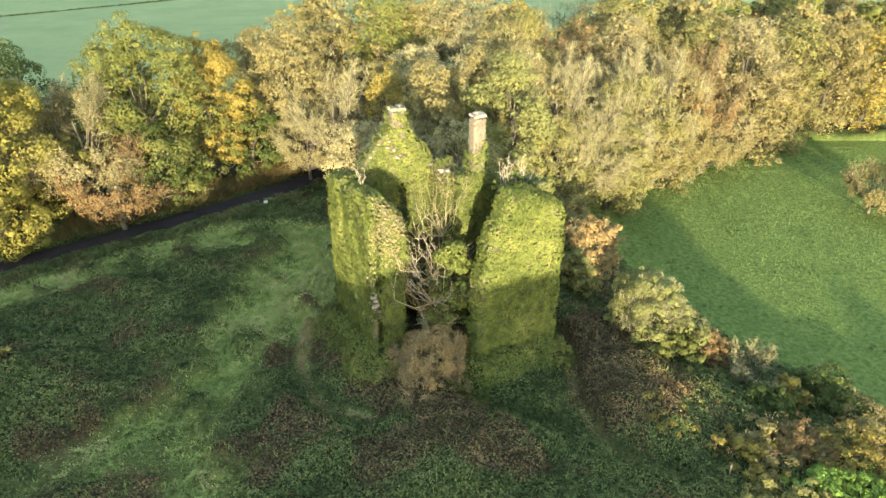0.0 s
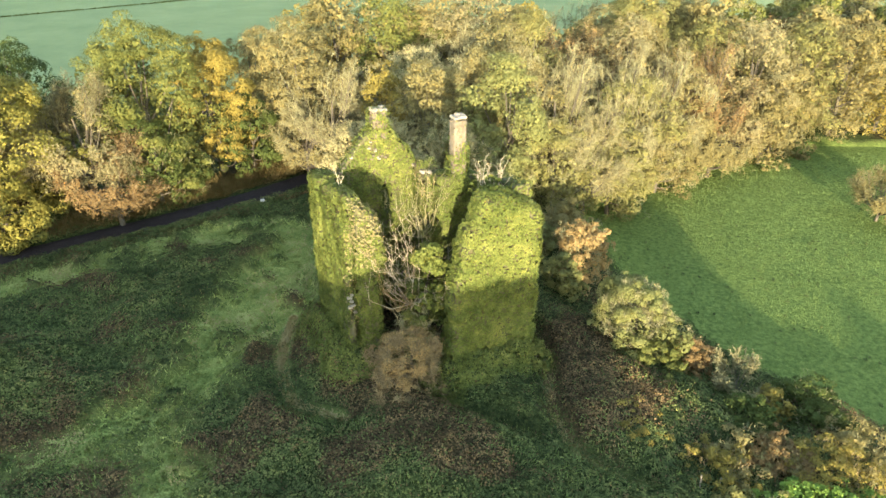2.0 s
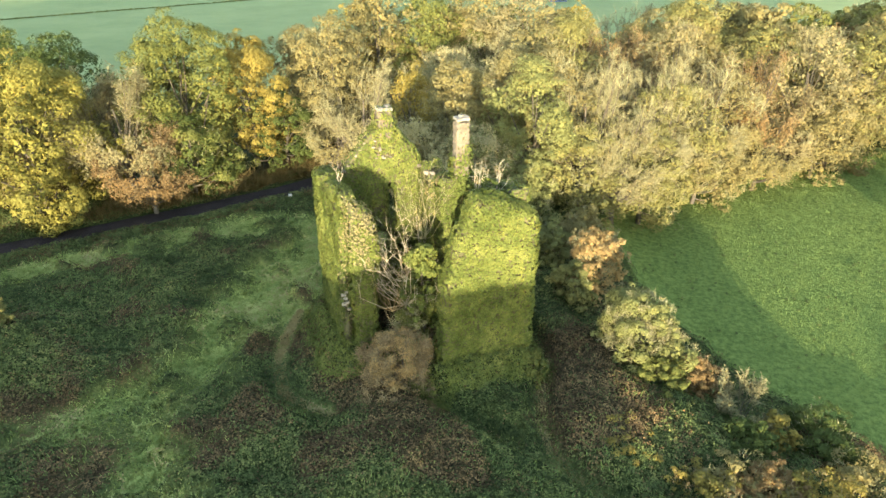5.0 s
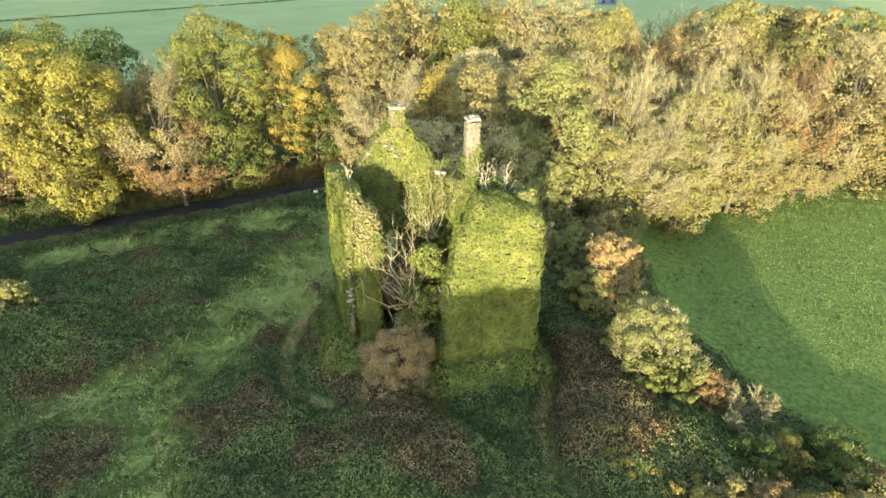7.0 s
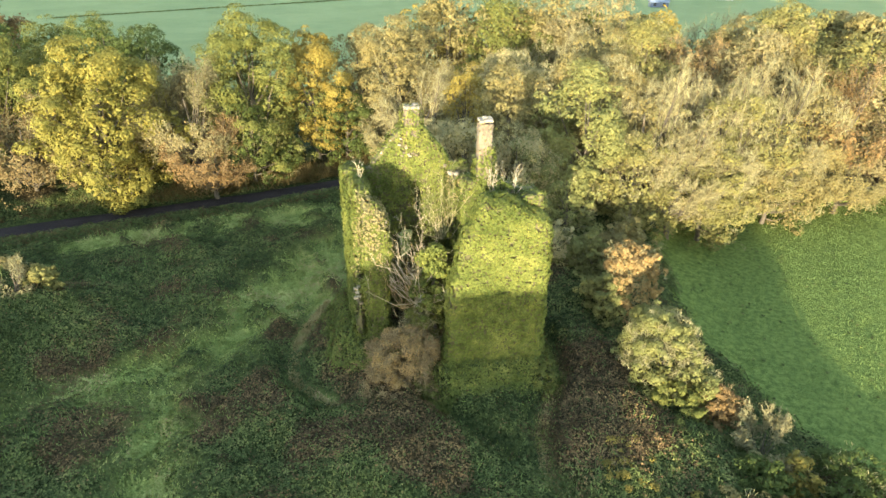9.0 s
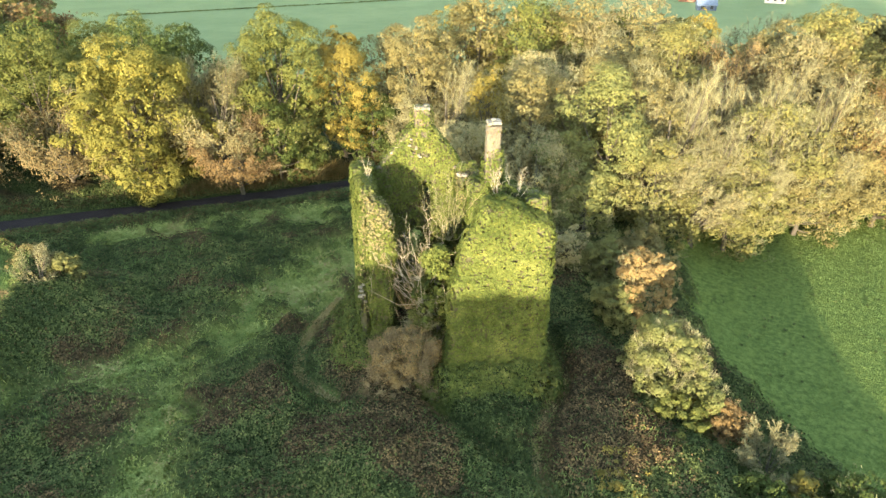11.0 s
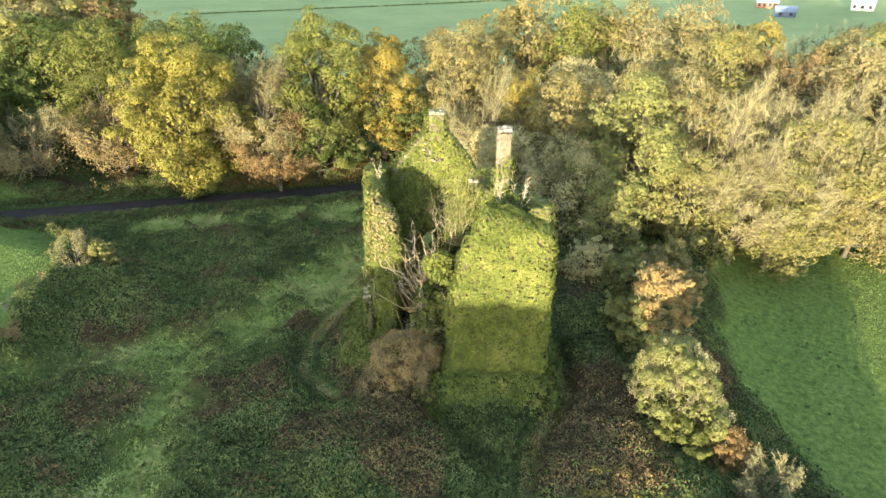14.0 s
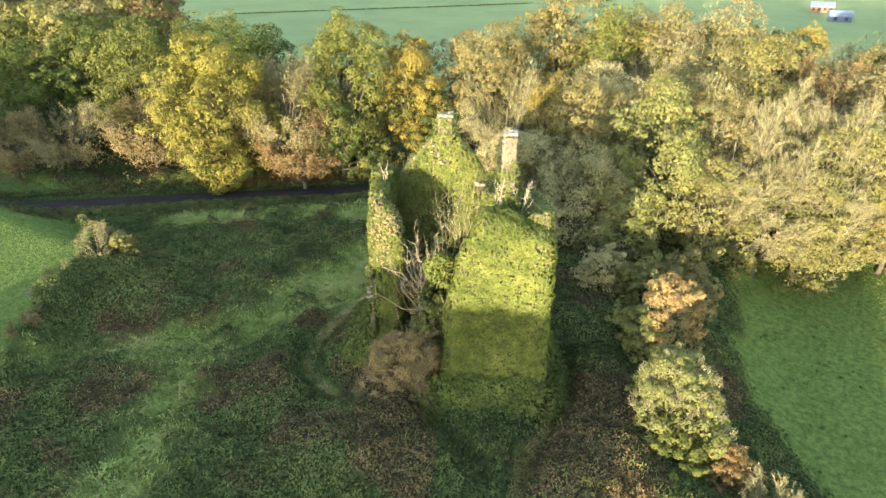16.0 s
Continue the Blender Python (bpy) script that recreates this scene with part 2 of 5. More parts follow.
def off_line(x, y, line):
    """Distance in plan from a broken line."""
    best = np.full(np.shape(x), 1e9)
    for (ax, ay), (bx, by) in zip(line, line[1:]):
        dx, dy = bx - ax, by - ay
        t = np.clip(((x - ax) * dx + (y - ay) * dy) / (dx * dx + dy * dy), 0, 1)
        best = np.minimum(best, np.hypot(x - ax - t * dx, y - ay - t * dy))
    return best


# ---- the plan ----
LANE = [(-95, 0), (-70, 22), (-53.6, 37.0), (-42.5, 46.2), (-33.8, 53.1), (-27.2, 58.5), (-20.3, 64.7), (-14, 72), (-8, 86), (-4, 110)]
PATH = [(-10.8, 50), (-12, 44.5), (-13, 40), (-14.4, 36.5), (-15.5, 32.5), (-15.6, 29), (-14.5, 26), (-12.6, 23.5), (-10.6, 21), (-8.5, 17), (-6, 10)]
FORK = [(-15.6, 29.4), (-18.0, 27.6), (-20.5, 26), (-23, 22)]
STRIP = [(-35, 43), (-31.5, 46.4), (-28.2, 49), (-24.4, 52), (-20, 54.3), (-15, 55), (-9, 53)]
TRAILS = [[(-10.2, 41), (-10.2, 38), (-9.9, 35.6), (-9.0, 33.0), (-8.0, 31.4), (-6.8, 30.7), (-4.5, 30.1)], [(6.3, 42.0), (8.8, 37.0), (8.6, 34.0), (8.4, 31.2), (9.2, 28.4), (11.0, 26.4), (12.9, 25.5)], [(0.6, 32.4), (3.5, 30.4), (7.0, 28.8)]]


FOOT_LEFT = [(-8.0, 40.0), (-4.6, 33.9), (-2.0, 35.1)]
FOOT_RIGHT = [(2.0, 32.9), (7.5, 35.8), (4.7, 41.1)]


def field_edge(y):
    return np.interp(y, [20, 34, 39, 44, 48, 55, 62, 68, 74, 80, 90], [44, 31, 25, 21, 18.2, 16, 14.6, 15, 20, 27, 44])


def lawn_edge(y):
    return np.interp(y, [8, 15, 20.4, 24.1, 30, 34, 38], [-19, -21.5, -24.6, -27.1, -31.6, -36.5, -50])


def masks(x, y):
    lane = off_line(x, y, LANE)
    wob = (value_noise(x, y, 2.3, 5) - 0.5) * 1.6 + (value_noise(x, y, 0.8, 6) - 0.5) * 1.3
    field = step(-0.6, 0.8, x - field_edge(y) + wob)
    field = np.where(y > 96, 0.0, field)
    lawn = step(0.5, -0.5, x - lawn_edge(y) + wob) * (y < 42) * step(2.6, 4.0, lane)
    grass = step(3.0, 0.5, off_line(x, y, PATH) + wob * 1.5 - 2.6 * step(35, 43, y))
    grass = np.maximum(grass, 0.75 * step(2.2, 0.4, off_line(x, y, FORK) + wob * 1.4))
    grass = np.maximum(grass, 0.95 * step(3.2, 1.2, off_line(x, y, STRIP) + wob))
    side = off_line(x, y, PATH) + 1.6 * (value_noise(x, y, 3.4, 8) - 0.5)
    grass = np.maximum(grass, 0.6 * step(5.0, 2.0, side) * step(0.52, 0.75, 0.6 * value_noise(x, y, 1.9, 9) + 0.4 * value_noise(x, y, 0.7, 10)))
    for line, worn in zip(TRAILS, (1.0, 0.45, 0.3)):
        grass = np.maximum(grass, worn * step(0.6, 0.28, off_line(x, y, line) + wob * 0.15))
    grass = grass * step(0.2, 0.42, 0.65 * value_noise(x, y, 1.7, 7) + 0.35 * value_noise(x, y, 0.6, 17))
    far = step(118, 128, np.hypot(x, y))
    meadow = np.maximum(field, lawn)
    return meadow, grass * (1 - meadow), far, lane


def land(x, y):
    """The lie of the land without undergrowth, plus an unseen ridge added to cast shade."""
    x, y = np.asarray(x, float), np.asarray(y, float)
    z = -3.6 * step(9, 24, x + 0.12 * (y - 45)) * step(22, 40, y)
    z = np.minimum(z, -1.0 * step(9, 20, x) - 2.6 * step(22, 30, x))
    z = np.minimum(z, -4.5 * step(75, 150, y))
    z = z + 2.3 * step(-21, -29, x) * step(38, 31, y) * step(-12, 5, y)
    z = z * step(-30, 0, y)
    # Unseen ridge added behind the start; its heights are set by the shade wanted.
    shade_ridge = np.interp(x, [-75, -60, -52, -48, -44, -40, -31, -28, -10, -3.3, -1, 0.4, 1.8, 5, 7.5, 13, 15.5, 17, 18, 20, 26, 28, 29, 29.8, 31.7, 34.5, 38, 44, 60, 75, 100],
                      [22, 20, 16.5, 14, 10.5, 5.5, 5.5, 11.5, 11.5, 12.0, 12.7, 14.2, 15.4, 15.0, 14.8, 14.6, 13.4, 10.4, 7.6, 6.8, 5.8, 5.3, 4.3, 3.4, 2.8, 2.8, 3.9, 5.6, 7.2, 6.0, 0])
    shade_ridge = shade_ridge + 0.3 * (value_noise(x, x * 0, 1.7, 15) - 0.5)
    z = z + shade_ridge * np.exp(-((y + 60) / 16.0) ** 2) * (y < -10)
    return z


def brush(x, y):
    """The height of brambles over the land."""
    meadow, grass, far, lane = masks(x, y)
    h = 0.2 + 0.8 * value_noise(x, y, 3.1, 11) + 0.65 * value_noise(x, y, 1.4, 12) + 0.3 * value_noise(x, y, 0.7, 13)
    h = h + 1.2 * np.exp(-((x - 2.2) ** 2 + (y - 26.5) ** 2) / 9) + 0.7 * np.exp(-((x + 8) ** 2 + (y - 28.5) ** 2) / 8)
    h = h + 0.8 * np.exp(-((x - 16) ** 2 + (y - 33) ** 2) / 14)
    h = h + 0.9 * np.exp(-((x - lawn_edge(y) - 1.2) / 1.1) ** 2) * (y < 36)
    h = h + 1.3 * np.exp(-(np.minimum(off_line(x, y, FOOT_LEFT), off_line(x, y, FOOT_RIGHT)) / 1.0) ** 2)
    free = (1 - meadow) * (1 - 0.93 * grass) * (1 - far)
    for line, wide in zip(TRAILS, (2.2, 1.3, 1.1)):
        free = free * (0.25 + 0.75 * step(0.3 * wide, wide, off_line(x, y, line)))
    bank = step(1.5, 2.2, lane + 0.5 * (value_noise(x, y, 1.3, 14) - 0.5)) * (0.3 + 0.7 * step(3.2, 6.5, lane))
    return h * free * bank


def browning(x, y):
    """Where the scrub has gone brown."""
    w = 0.55 * value_noise(x, y, 5.5, 61) + 0.45 * value_noise(x, y, 1.9, 62)
    w = w + 0.75 * np.exp(-(((x - 3.0) * 0.75 + (y - 27.3) * 0.66) ** 2 / 5 + ((x - 3.0) * 0.66 - (y - 27.3) * 0.75) ** 2 / 16)) + 0.4 * np.exp(-((x - 10) ** 2 + (y - 36) ** 2) / 25) + 0.4 * np.exp(-((x - 12.5) ** 2 + (y - 29) ** 2) / 10)
    w = w + 0.45 * np.exp(-((x + 18.3) ** 2 + (y - 30.6) ** 2) / 3) + 0.35 * np.exp(-((x + 17.5) ** 2 + (y - 25.5) ** 2) / 4) + 0.35 * np.exp(-((x + 12) ** 2 + (y - 35) ** 2) / 3) + 0.35 * np.exp(-((x + 10.5) ** 2 + (y - 25) ** 2) / 5)
    return step(0.57, 0.78, w)


def ground_z(x, y):
    return land(x, y) + brush(x, y)


# ---- ground: one sheet out to the horizon ----
def ground():
    near_x = np.concatenate([np.arange(-64, -46, 0.6), np.arange(-46, 34, 0.36), np.arange(34, 64.1, 0.6)])
    near_y = np.concatenate([np.arange(4, 14, 0.6), np.arange(14, 60, 0.36), np.arange(60, 100.1, 0.6)])
    ring = np.array([2, 5, 10, 18, 30, 50, 90, 160, 300, 600, 1200, 2600])
    xs = np.concatenate([near_x[0] - ring[::-1], near_x, near_x[-1] + ring])
    ys = np.concatenate([[-2600, -1200, -500, -200, -130], np.arange(-110, -9, 5.0), near_y, near_y[-1] + ring])
    gx, gy = np.meshgrid(xs, ys, indexing="ij")
    gz = ground_z(gx, gy)
    i, j = np.meshgrid(np.arange(len(xs) - 1), np.arange(len(ys) - 1), indexing="ij")
    k = (i * len(ys) + j).ravel()
    me = mesh_of("ground", np.stack([gx, gy, gz], -1), np.stack([k, k + len(ys), k + len(ys) + 1, k + 1], 1), GROUND, True)
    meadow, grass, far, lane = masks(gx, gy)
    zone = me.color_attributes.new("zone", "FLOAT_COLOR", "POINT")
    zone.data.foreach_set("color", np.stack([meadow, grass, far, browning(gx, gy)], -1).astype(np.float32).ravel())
    return tagged(new("ground", me), "rough scrubby ground with grass paths and green pasture, paler far off", "ground", kind="structure")


ground()


def road():
    line = np.array(LANE, float)
    t = np.linspace(0, len(line) - 1, 120)
    c = np.stack([np.interp(t, np.arange(len(line)), line[:, a]) for a in (0, 1)], 1)
    for _ in range(6):
        c[1:-1] = (c[:-2] + 2 * c[1:-1] + c[2:]) / 4
    d = unit(np.gradient(c, axis=0))
    side = np.stack([-d[:, 1], d[:, 0]], 1)
    offs = np.array([-1.6, -1.45, -0.8, 0, 0.8, 1.45, 1.6])
    rise = np.array([-0.1, 0.02, 0.04, 0.06, 0.04, 0.02, -0.1])
    rng = np.random.default_rng(3)
    p = c[:, None] + side[:, None] * (offs[None, :, None] + rng.normal(0, 0.05, (len(c), 7, 1)))
    z = land(p[..., 0], p[..., 1]) + 0.03 + rise
    k = (np.arange(len(c) - 1)[:, None] * 7 + np.arange(6)[None]).ravel()
    me = mesh_of("road", np.concatenate([p, z[..., None]], -1), np.stack([k, k + 7, k + 8, k + 1], 1), ASPHALT, True)
    tagged(new("road", me), "narrow dark asphalt lane between hedged banks", "road", kind="structure")


road()


# ---- the ruin: its own axes a (along the front), b (back), z ----
A_WAY, B_WAY = np.array([0.885, 0.465, 0.0]), np.array([-0.465, 0.885, 0.0])
CORNER = 11.5 * A_WAY + 28.2 * B_WAY


def castle(a, b, z):
    a, b, z = np.broadcast_arrays(np.asarray(a, float), np.asarray(b, float), np.asarray(z, float))
    return CORNER + a[..., None] * A_WAY + b[..., None] * B_WAY + z[..., None] * np.array([0, 0, 1.0])


def castle_way(v):
    return v[..., 0:1] * A_WAY + v[..., 1:2] * B_WAY + v[..., 2:3] * np.array([0, 0, 1.0])


def masonry(box, solid, cell=0.2, seed=1):
    """A rough wall from a test of what is solid: its skin as quads, with smoothed and uneven corners. In the ruin's axes."""
    (a0, a1), (b0, b1), (z0, z1) = box
    n = [int(round((hi - lo) / cell)) for lo, hi in box]
    ax = [lo + cell * (np.arange(k) + 0.5) for (lo, hi), k in zip(box, n)]
    full = np.zeros([k + 2 for k in n], bool)
    full[1:-1, 1:-1, 1:-1] = solid(*np.meshgrid(*ax, indexing="ij"))
    quads, normals = [], []
    square = {0: [(0, 0, 0), (0, 1, 0), (0, 1, 1), (0, 0, 1)], 1: [(0, 0, 0), (0, 0, 1), (1, 0, 1), (1, 0, 0)], 2: [(0, 0, 0), (1, 0, 0), (1, 1, 0), (0, 1, 0)]}
    for axis in range(3):
        for sign in (1, -1):
            open_side = full & ~np.roll(full, -sign, axis)
            c = np.argwhere(open_side)
            if not len(c):
                continue
            q = np.array(square[axis])
            if sign < 0:
                q = q[::-1]
            base = c[:, None] + q[None]
            if sign > 0:
                base[..., axis] += 1
            quads.append(base)
            nv = np.zeros((len(c), 3))
            nv[:, axis] = sign
            normals.append(nv)
    q, normals = np.concatenate(quads), np.concatenate(normals)
    key = q.reshape(-1, 3)
    flat = (key[:, 0] * 4096 + key[:, 1]) * 4096 + key[:, 2]
    u, inv = np.unique(flat, return_inverse=True)
    v = np.stack([u // (4096 * 4096), u // 4096 % 4096, u % 4096], 1).astype(float)
    v = (v - 1) * cell + np.array([a0, b0, z0])
    f = inv.reshape(-1, 4)
    for _ in range(2):
        acc, cnt = np.zeros_like(v), np.zeros(len(v))
        for i in range(4):
            for j in ((i + 1) % 4, (i - 1) % 4):
                np.add.at(acc, f[:, i], v[f[:, j]])
                np.add.at(cnt, f[:, i], 1)
        v = 0.5 * v + 0.5 * acc / cnt[:, None]
    rng = np.random.default_rng(seed)
    v += rng.normal(0, 0.03, v.shape)
    c = v[f]
    fn = unit(np.cross(c[:, 2] - c[:, 0], c[:, 3] - c[:, 1]))
    fn = np.where((fn * normals).sum(1, keepdims=True) < 0, -fn, fn)
    vn = np.zeros_like(v)
    for i in range(4):
        np.add.at(vn, f[:, i], fn)
    for _ in range(1):
        acc = np.zeros_like(v)
        for i in range(4):
            for j in ((i + 1) % 4, (i - 1) % 4):
                np.add.at(acc, f[:, i], unit(vn)[f[:, j]])
        vn = unit(vn) + unit(acc)
    return v, f, c, unit(vn)[f]


def ivy_over(rng, corners, normals, bare, density=150, size=0.15, cell=0.2, seed=4):
    """Ivy leaves over the skin of a wall, thick in shelves and clumps, none where it is bare."""
    pick = np.repeat(np.arange(len(corners)), rng.poisson(density * cell * cell, len(corners)))
    w = rng.random((len(pick), 2, 1))
    c = corners[pick]
    p = (c[:, 0] * (1 - w[:, 0]) + c[:, 1] * w[:, 0]) * (1 - w[:, 1]) + (c[:, 3] * (1 - w[:, 0]) + c[:, 2] * w[:, 0]) * w[:, 1]
    m = normals[pick]
    n = unit((m[:, 0] * (1 - w[:, 0]) + m[:, 1] * w[:, 0]) * (1 - w[:, 1]) + (m[:, 3] * (1 - w[:, 0]) + m[:, 2] * w[:, 0]) * w[:, 1])
    along = p[:, 0] + 1.7 * p[:, 1]
    clump = value_noise(along / 1.5, p[:, 2], 0.27, seed) * 0.55 + value_noise(along / 1.4, p[:, 2], 0.16, seed + 1) * 0.45
    big = 0.6 * value_noise(along, p[:, 2], 2.4, seed + 2) + 0.4 * value_noise(along, p[:, 2], 0.8, seed + 3)
    keep = (rng.random(len(p)) > bare(p[:, 0], p[:, 1], p[:, 2])) & (rng.random(len(p)) < 0.35 + 1.5 * step(0.3, 0.62, clump))
    p, n, clump, big = p[keep], n[keep], clump[keep], big[keep]
    p = p + n * (0.02 + 0.32 * clump * rng.uniform(0.5, 1.0, len(p)) + 0.22 * big)[:, None]
    p[:, 2] -= 0.06 * rng.random(len(p))
    n = unit(n * 1.1 + np.array([0, 0, 0.2]) + rng.normal(0, 0.25, n.shape))
    v, f = leaf_arrays(rng, p, n, size, 0.9, 0.2)
    return v, f


def world_of(v):
    return castle(v[:, 0], v[:, 1], v[:, 2])


ruin = tagged(new("castle_ruin"), "roofless stone castle ruin smothered in green ivy, two chimney stacks standing", "ruin")
none_bare = lambda a, b, z: np.zeros_like(a)


def wall_piece(name, box, solid, seed, bare=none_bare, label="", density=260, size=0.128, dry=None):
    rng = np.random.default_rng(seed)
    v, f, c, n = masonry(box, solid, 0.2, seed)
    wall = part(name, mesh_of(name, world_of(v), f, WALL_STONE, True), ruin, label)
    lv, lf = ivy_over(rng, c, n, bare, density, size, seed=seed * 7)
    part("ivy", mesh_of("ivy", world_of(lv), lf, IVY), wall, "dense glossy green ivy")
    if dry:
        lv, lf = ivy_over(rng, c, n, lambda a, b, z: 1 - dry(a, b, z), 230, 0.12, seed=seed * 7 + 3)
        tagged(part("dry_growth", mesh_of("dry_growth", world_of(lv), lf, LEAF["tan"]), wall, "withered tan grass and ivy"), kind="stuff")
    return wall


def rag(s, seed, amount=0.5):
    return (value_noise(s, s * 0 + 3.3, 0.7, seed) - 0.5) * amount + (value_noise(s, s * 0 + 1.3, 1.9, seed + 1) - 0.5) * amount


def left_wall_solid(a, b, z):
    top = np.interp(b, [3.8, 5, 8, 9.6, 11], [12.9, 12.8, 12.4, 12.3, 12.3]) + rag(b, 31, 0.5)
    lean = np.interp(z, [0, 6, 10, 13], [0.0, 0.2, 0.55, 0.65]) * step(10.9, 4.5, b)
    return (a > 0.42 + lean - 0.12 * value_noise(b, z, 2.2, 33)) & (a < 1.55) & (z < top) & (b > 4.1 + 0.25 * value_noise(z, b * 0, 1.1, 34) + 0.35 * (a > 0.8)) & (b < 10.9)


wall_piece("side_wall", ((-0.4, 1.8), (3.8, 11.2), (-0.6, 14.2)), left_wall_solid, 21,
           bare=lambda a, b, z: 0.8 * (b < 4.5) * (a > 0.5) * (a < 1.3) * step(0.45, 0.6, value_noise(z, a * 3, 1.3, 35)) * (z > 3) * (z < 12.6), label="ivy-covered side wall with a torn stone edge",
           dry=lambda a, b, z: 0.25 * (b < 4.7) * (a > 0.6) * (z > 4.5))


def pier_solid(a, b, z):
    top = np.interp(a, [0.4, 1.0, 1.8, 2.5, 3.0], [12.9, 12.6, 12.0, 11.5, 11.0]) + rag(a, 36, 0.5)
    right = np.interp(z, [0, 2.5, 6, 9, 12], [2.2, 2.4, 2.55, 2.65, 2.55]) + 0.3 * (value_noise(z, z * 0, 0.9, 37) - 0.5)
    return (a > 1.15 + 0.2 * value_noise(z, z * 0, 0.8, 42)) & (a < right) & (b > 3.7) & (b < 4.9) & (z < top)


wall_piece("front_pier", ((0.4, 3.6), (3.4, 5.2), (-0.6, 14.2)), pier_solid, 22,
           bare=lambda a, b, z: np.clip(0.75 * step(8.8, 10.8, z) * step(0.25, 0.5, value_noise(a * 1.5, z, 0.9, 71)) + 0.9 * (a < 1.0) * (value_noise(z, z * 0, 1.5, 39) > 0.55) + 0.8 * (a > 2.7) * (z > 9.4) * (value_noise(z * 2, z * 0, 1.1, 40) > 0.35), 0, 1),
           label="broken ivy-covered pier of the front wall",
           # Withered growth, kept above the shade line so its tan also paints the sunlit face.
           dry=lambda a, b, z: 0.45 * step(7.6, 9.6, z) * step(0.15, 0.45, value_noise(a * 1.5, z, 0.9, 71)))


def gable_top(a):
    return np.interp(a, [0.2, 1.6, 2.2, 4.2, 4.5, 5.9, 6.2, 6.9, 7.6, 8.4], [12.0, 12.0, 12.35, 14.6, 14.9, 14.9, 14.4, 13.7, 12.5, 11.4])


def gable_solid(a, b, z):
    hole = ((a - 5.45) ** 2 / 0.25 + np.maximum(0, z - 10.3) ** 2 / 0.5 < 1) & (z > 8.7)
    low = ((a - 4.6) ** 2 / 0.6 + np.maximum(0, z - 7.0) ** 2 / 0.7 < 1) & (z > 4.6)
    return (b > 9.9) & (b < 10.9) & (a > 0.4) & (a < 8.4) & (z < gable_top(a) + rag(a, 41, 0.25)) & ~hole & ~low


wall_piece("gable_wall", ((0.2, 8.8), (9.6, 11.2), (-0.6, 15.4)), gable_solid, 23,
           bare=lambda a, b, z: np.clip(0.8 * (np.abs(z - gable_top(a)) < 0.14) * (a > 2.0) * (a < 4.3) + 0.9 * ((a - 4.55) ** 2 / 0.06 + (z - 13.9) ** 2 / 0.55 < 1) + 0.85 * ((a - 5.2) ** 2 / 0.22 + (z - 13.2) ** 2 / 0.08 < 1) + 0.9 * (b < 10) * (np.abs(a - 5.4) < 0.75) * (np.abs(z - 11.15) < 0.22), 0, 1),
           label="tall gable wall with a pointed top and an arched window hole")


def block_solid(a, b, z):
    left = np.interp(z, [0, 1.5, 5, 8, 11, 13.2], [5.6, 5.75, 5.95, 6.3, 6.95, 7.8]) + 0.35 * (value_noise(z, z * 0, 1.0, 44) - 0.5)
    top = np.interp(a, [6.5, 7.6, 9, 10.5, 11.9], [12.2, 12.8, 12.9, 12.6, 11.7]) + rag(a, 45, 0.7) + 0.3 * np.clip(b, 0, 2)
    return (a > left) & (a < 11.75 + 0.1 * value_noise(z, b, 1.4, 46)) & (b > 0.15) & (b < 1.5) & (z < top)


wall_piece("front_wall", ((5.2, 12.2), (-0.2, 1.8), (-0.6, 14.6)), block_solid, 24, label="tall front wall wholly hung with ivy", density=320)


def right_solid(a, b, z):
    top = np.interp(b, [1, 3, 5, 8, 10], [13.2, 12.9, 11.9, 11.2, 10.6]) + rag(b, 47, 0.6)
    return (a > 10.6) & (a < 11.75) & (b > 1.4) & (b < 10.6) & (z < top)


wall_piece("side_wall", ((10.2, 12.2), (1.2, 10.9), (-0.6, 14.4)), right_solid, 25, label="ivy-covered side wall", density=95)


def return_solid(a, b, z):
    left = np.interp(z, [0, 7, 12, 13], [8.3, 8.1, 7.9, 8.2])
    top = np.interp(a, [7.8, 8.8, 10.0, 10.8], [12.0, 12.2, 12.2, 11.6]) + rag(a, 48, 0.4)
    return (a > left) & (a < 10.8) & (b > 6.2) & (b < 7.5) & (z < top)


wall_piece("cross_wall", ((7.4, 11.0), (5.9, 7.8), (-0.6, 13.4)), return_solid, 26, label="inner cross wall under a chimney stack")


def link_solid(a, b, z):
    top = np.interp(b, [7.2, 8.2, 9.2, 10.2], [11.9, 12.3, 12.4, 11.9]) + rag(b, 49, 0.5)
    return (a > 7.6) & (a < 8.6) & (b > 7.3) & (b < 10.0) & (z < top)


wall_piece("cross_wall", ((7.2, 9.0), (7.0, 10.3), (-0.6, 13.4)), link_solid, 27,
           bare=lambda a, b, z: 0.9 * (z > 11.6) * (value_noise(b * 2, z, 0.9, 50) > 0.5), label="inner cross wall with bare stones at its top",
           dry=lambda a, b, z: 0.4 * (z > 10.8))


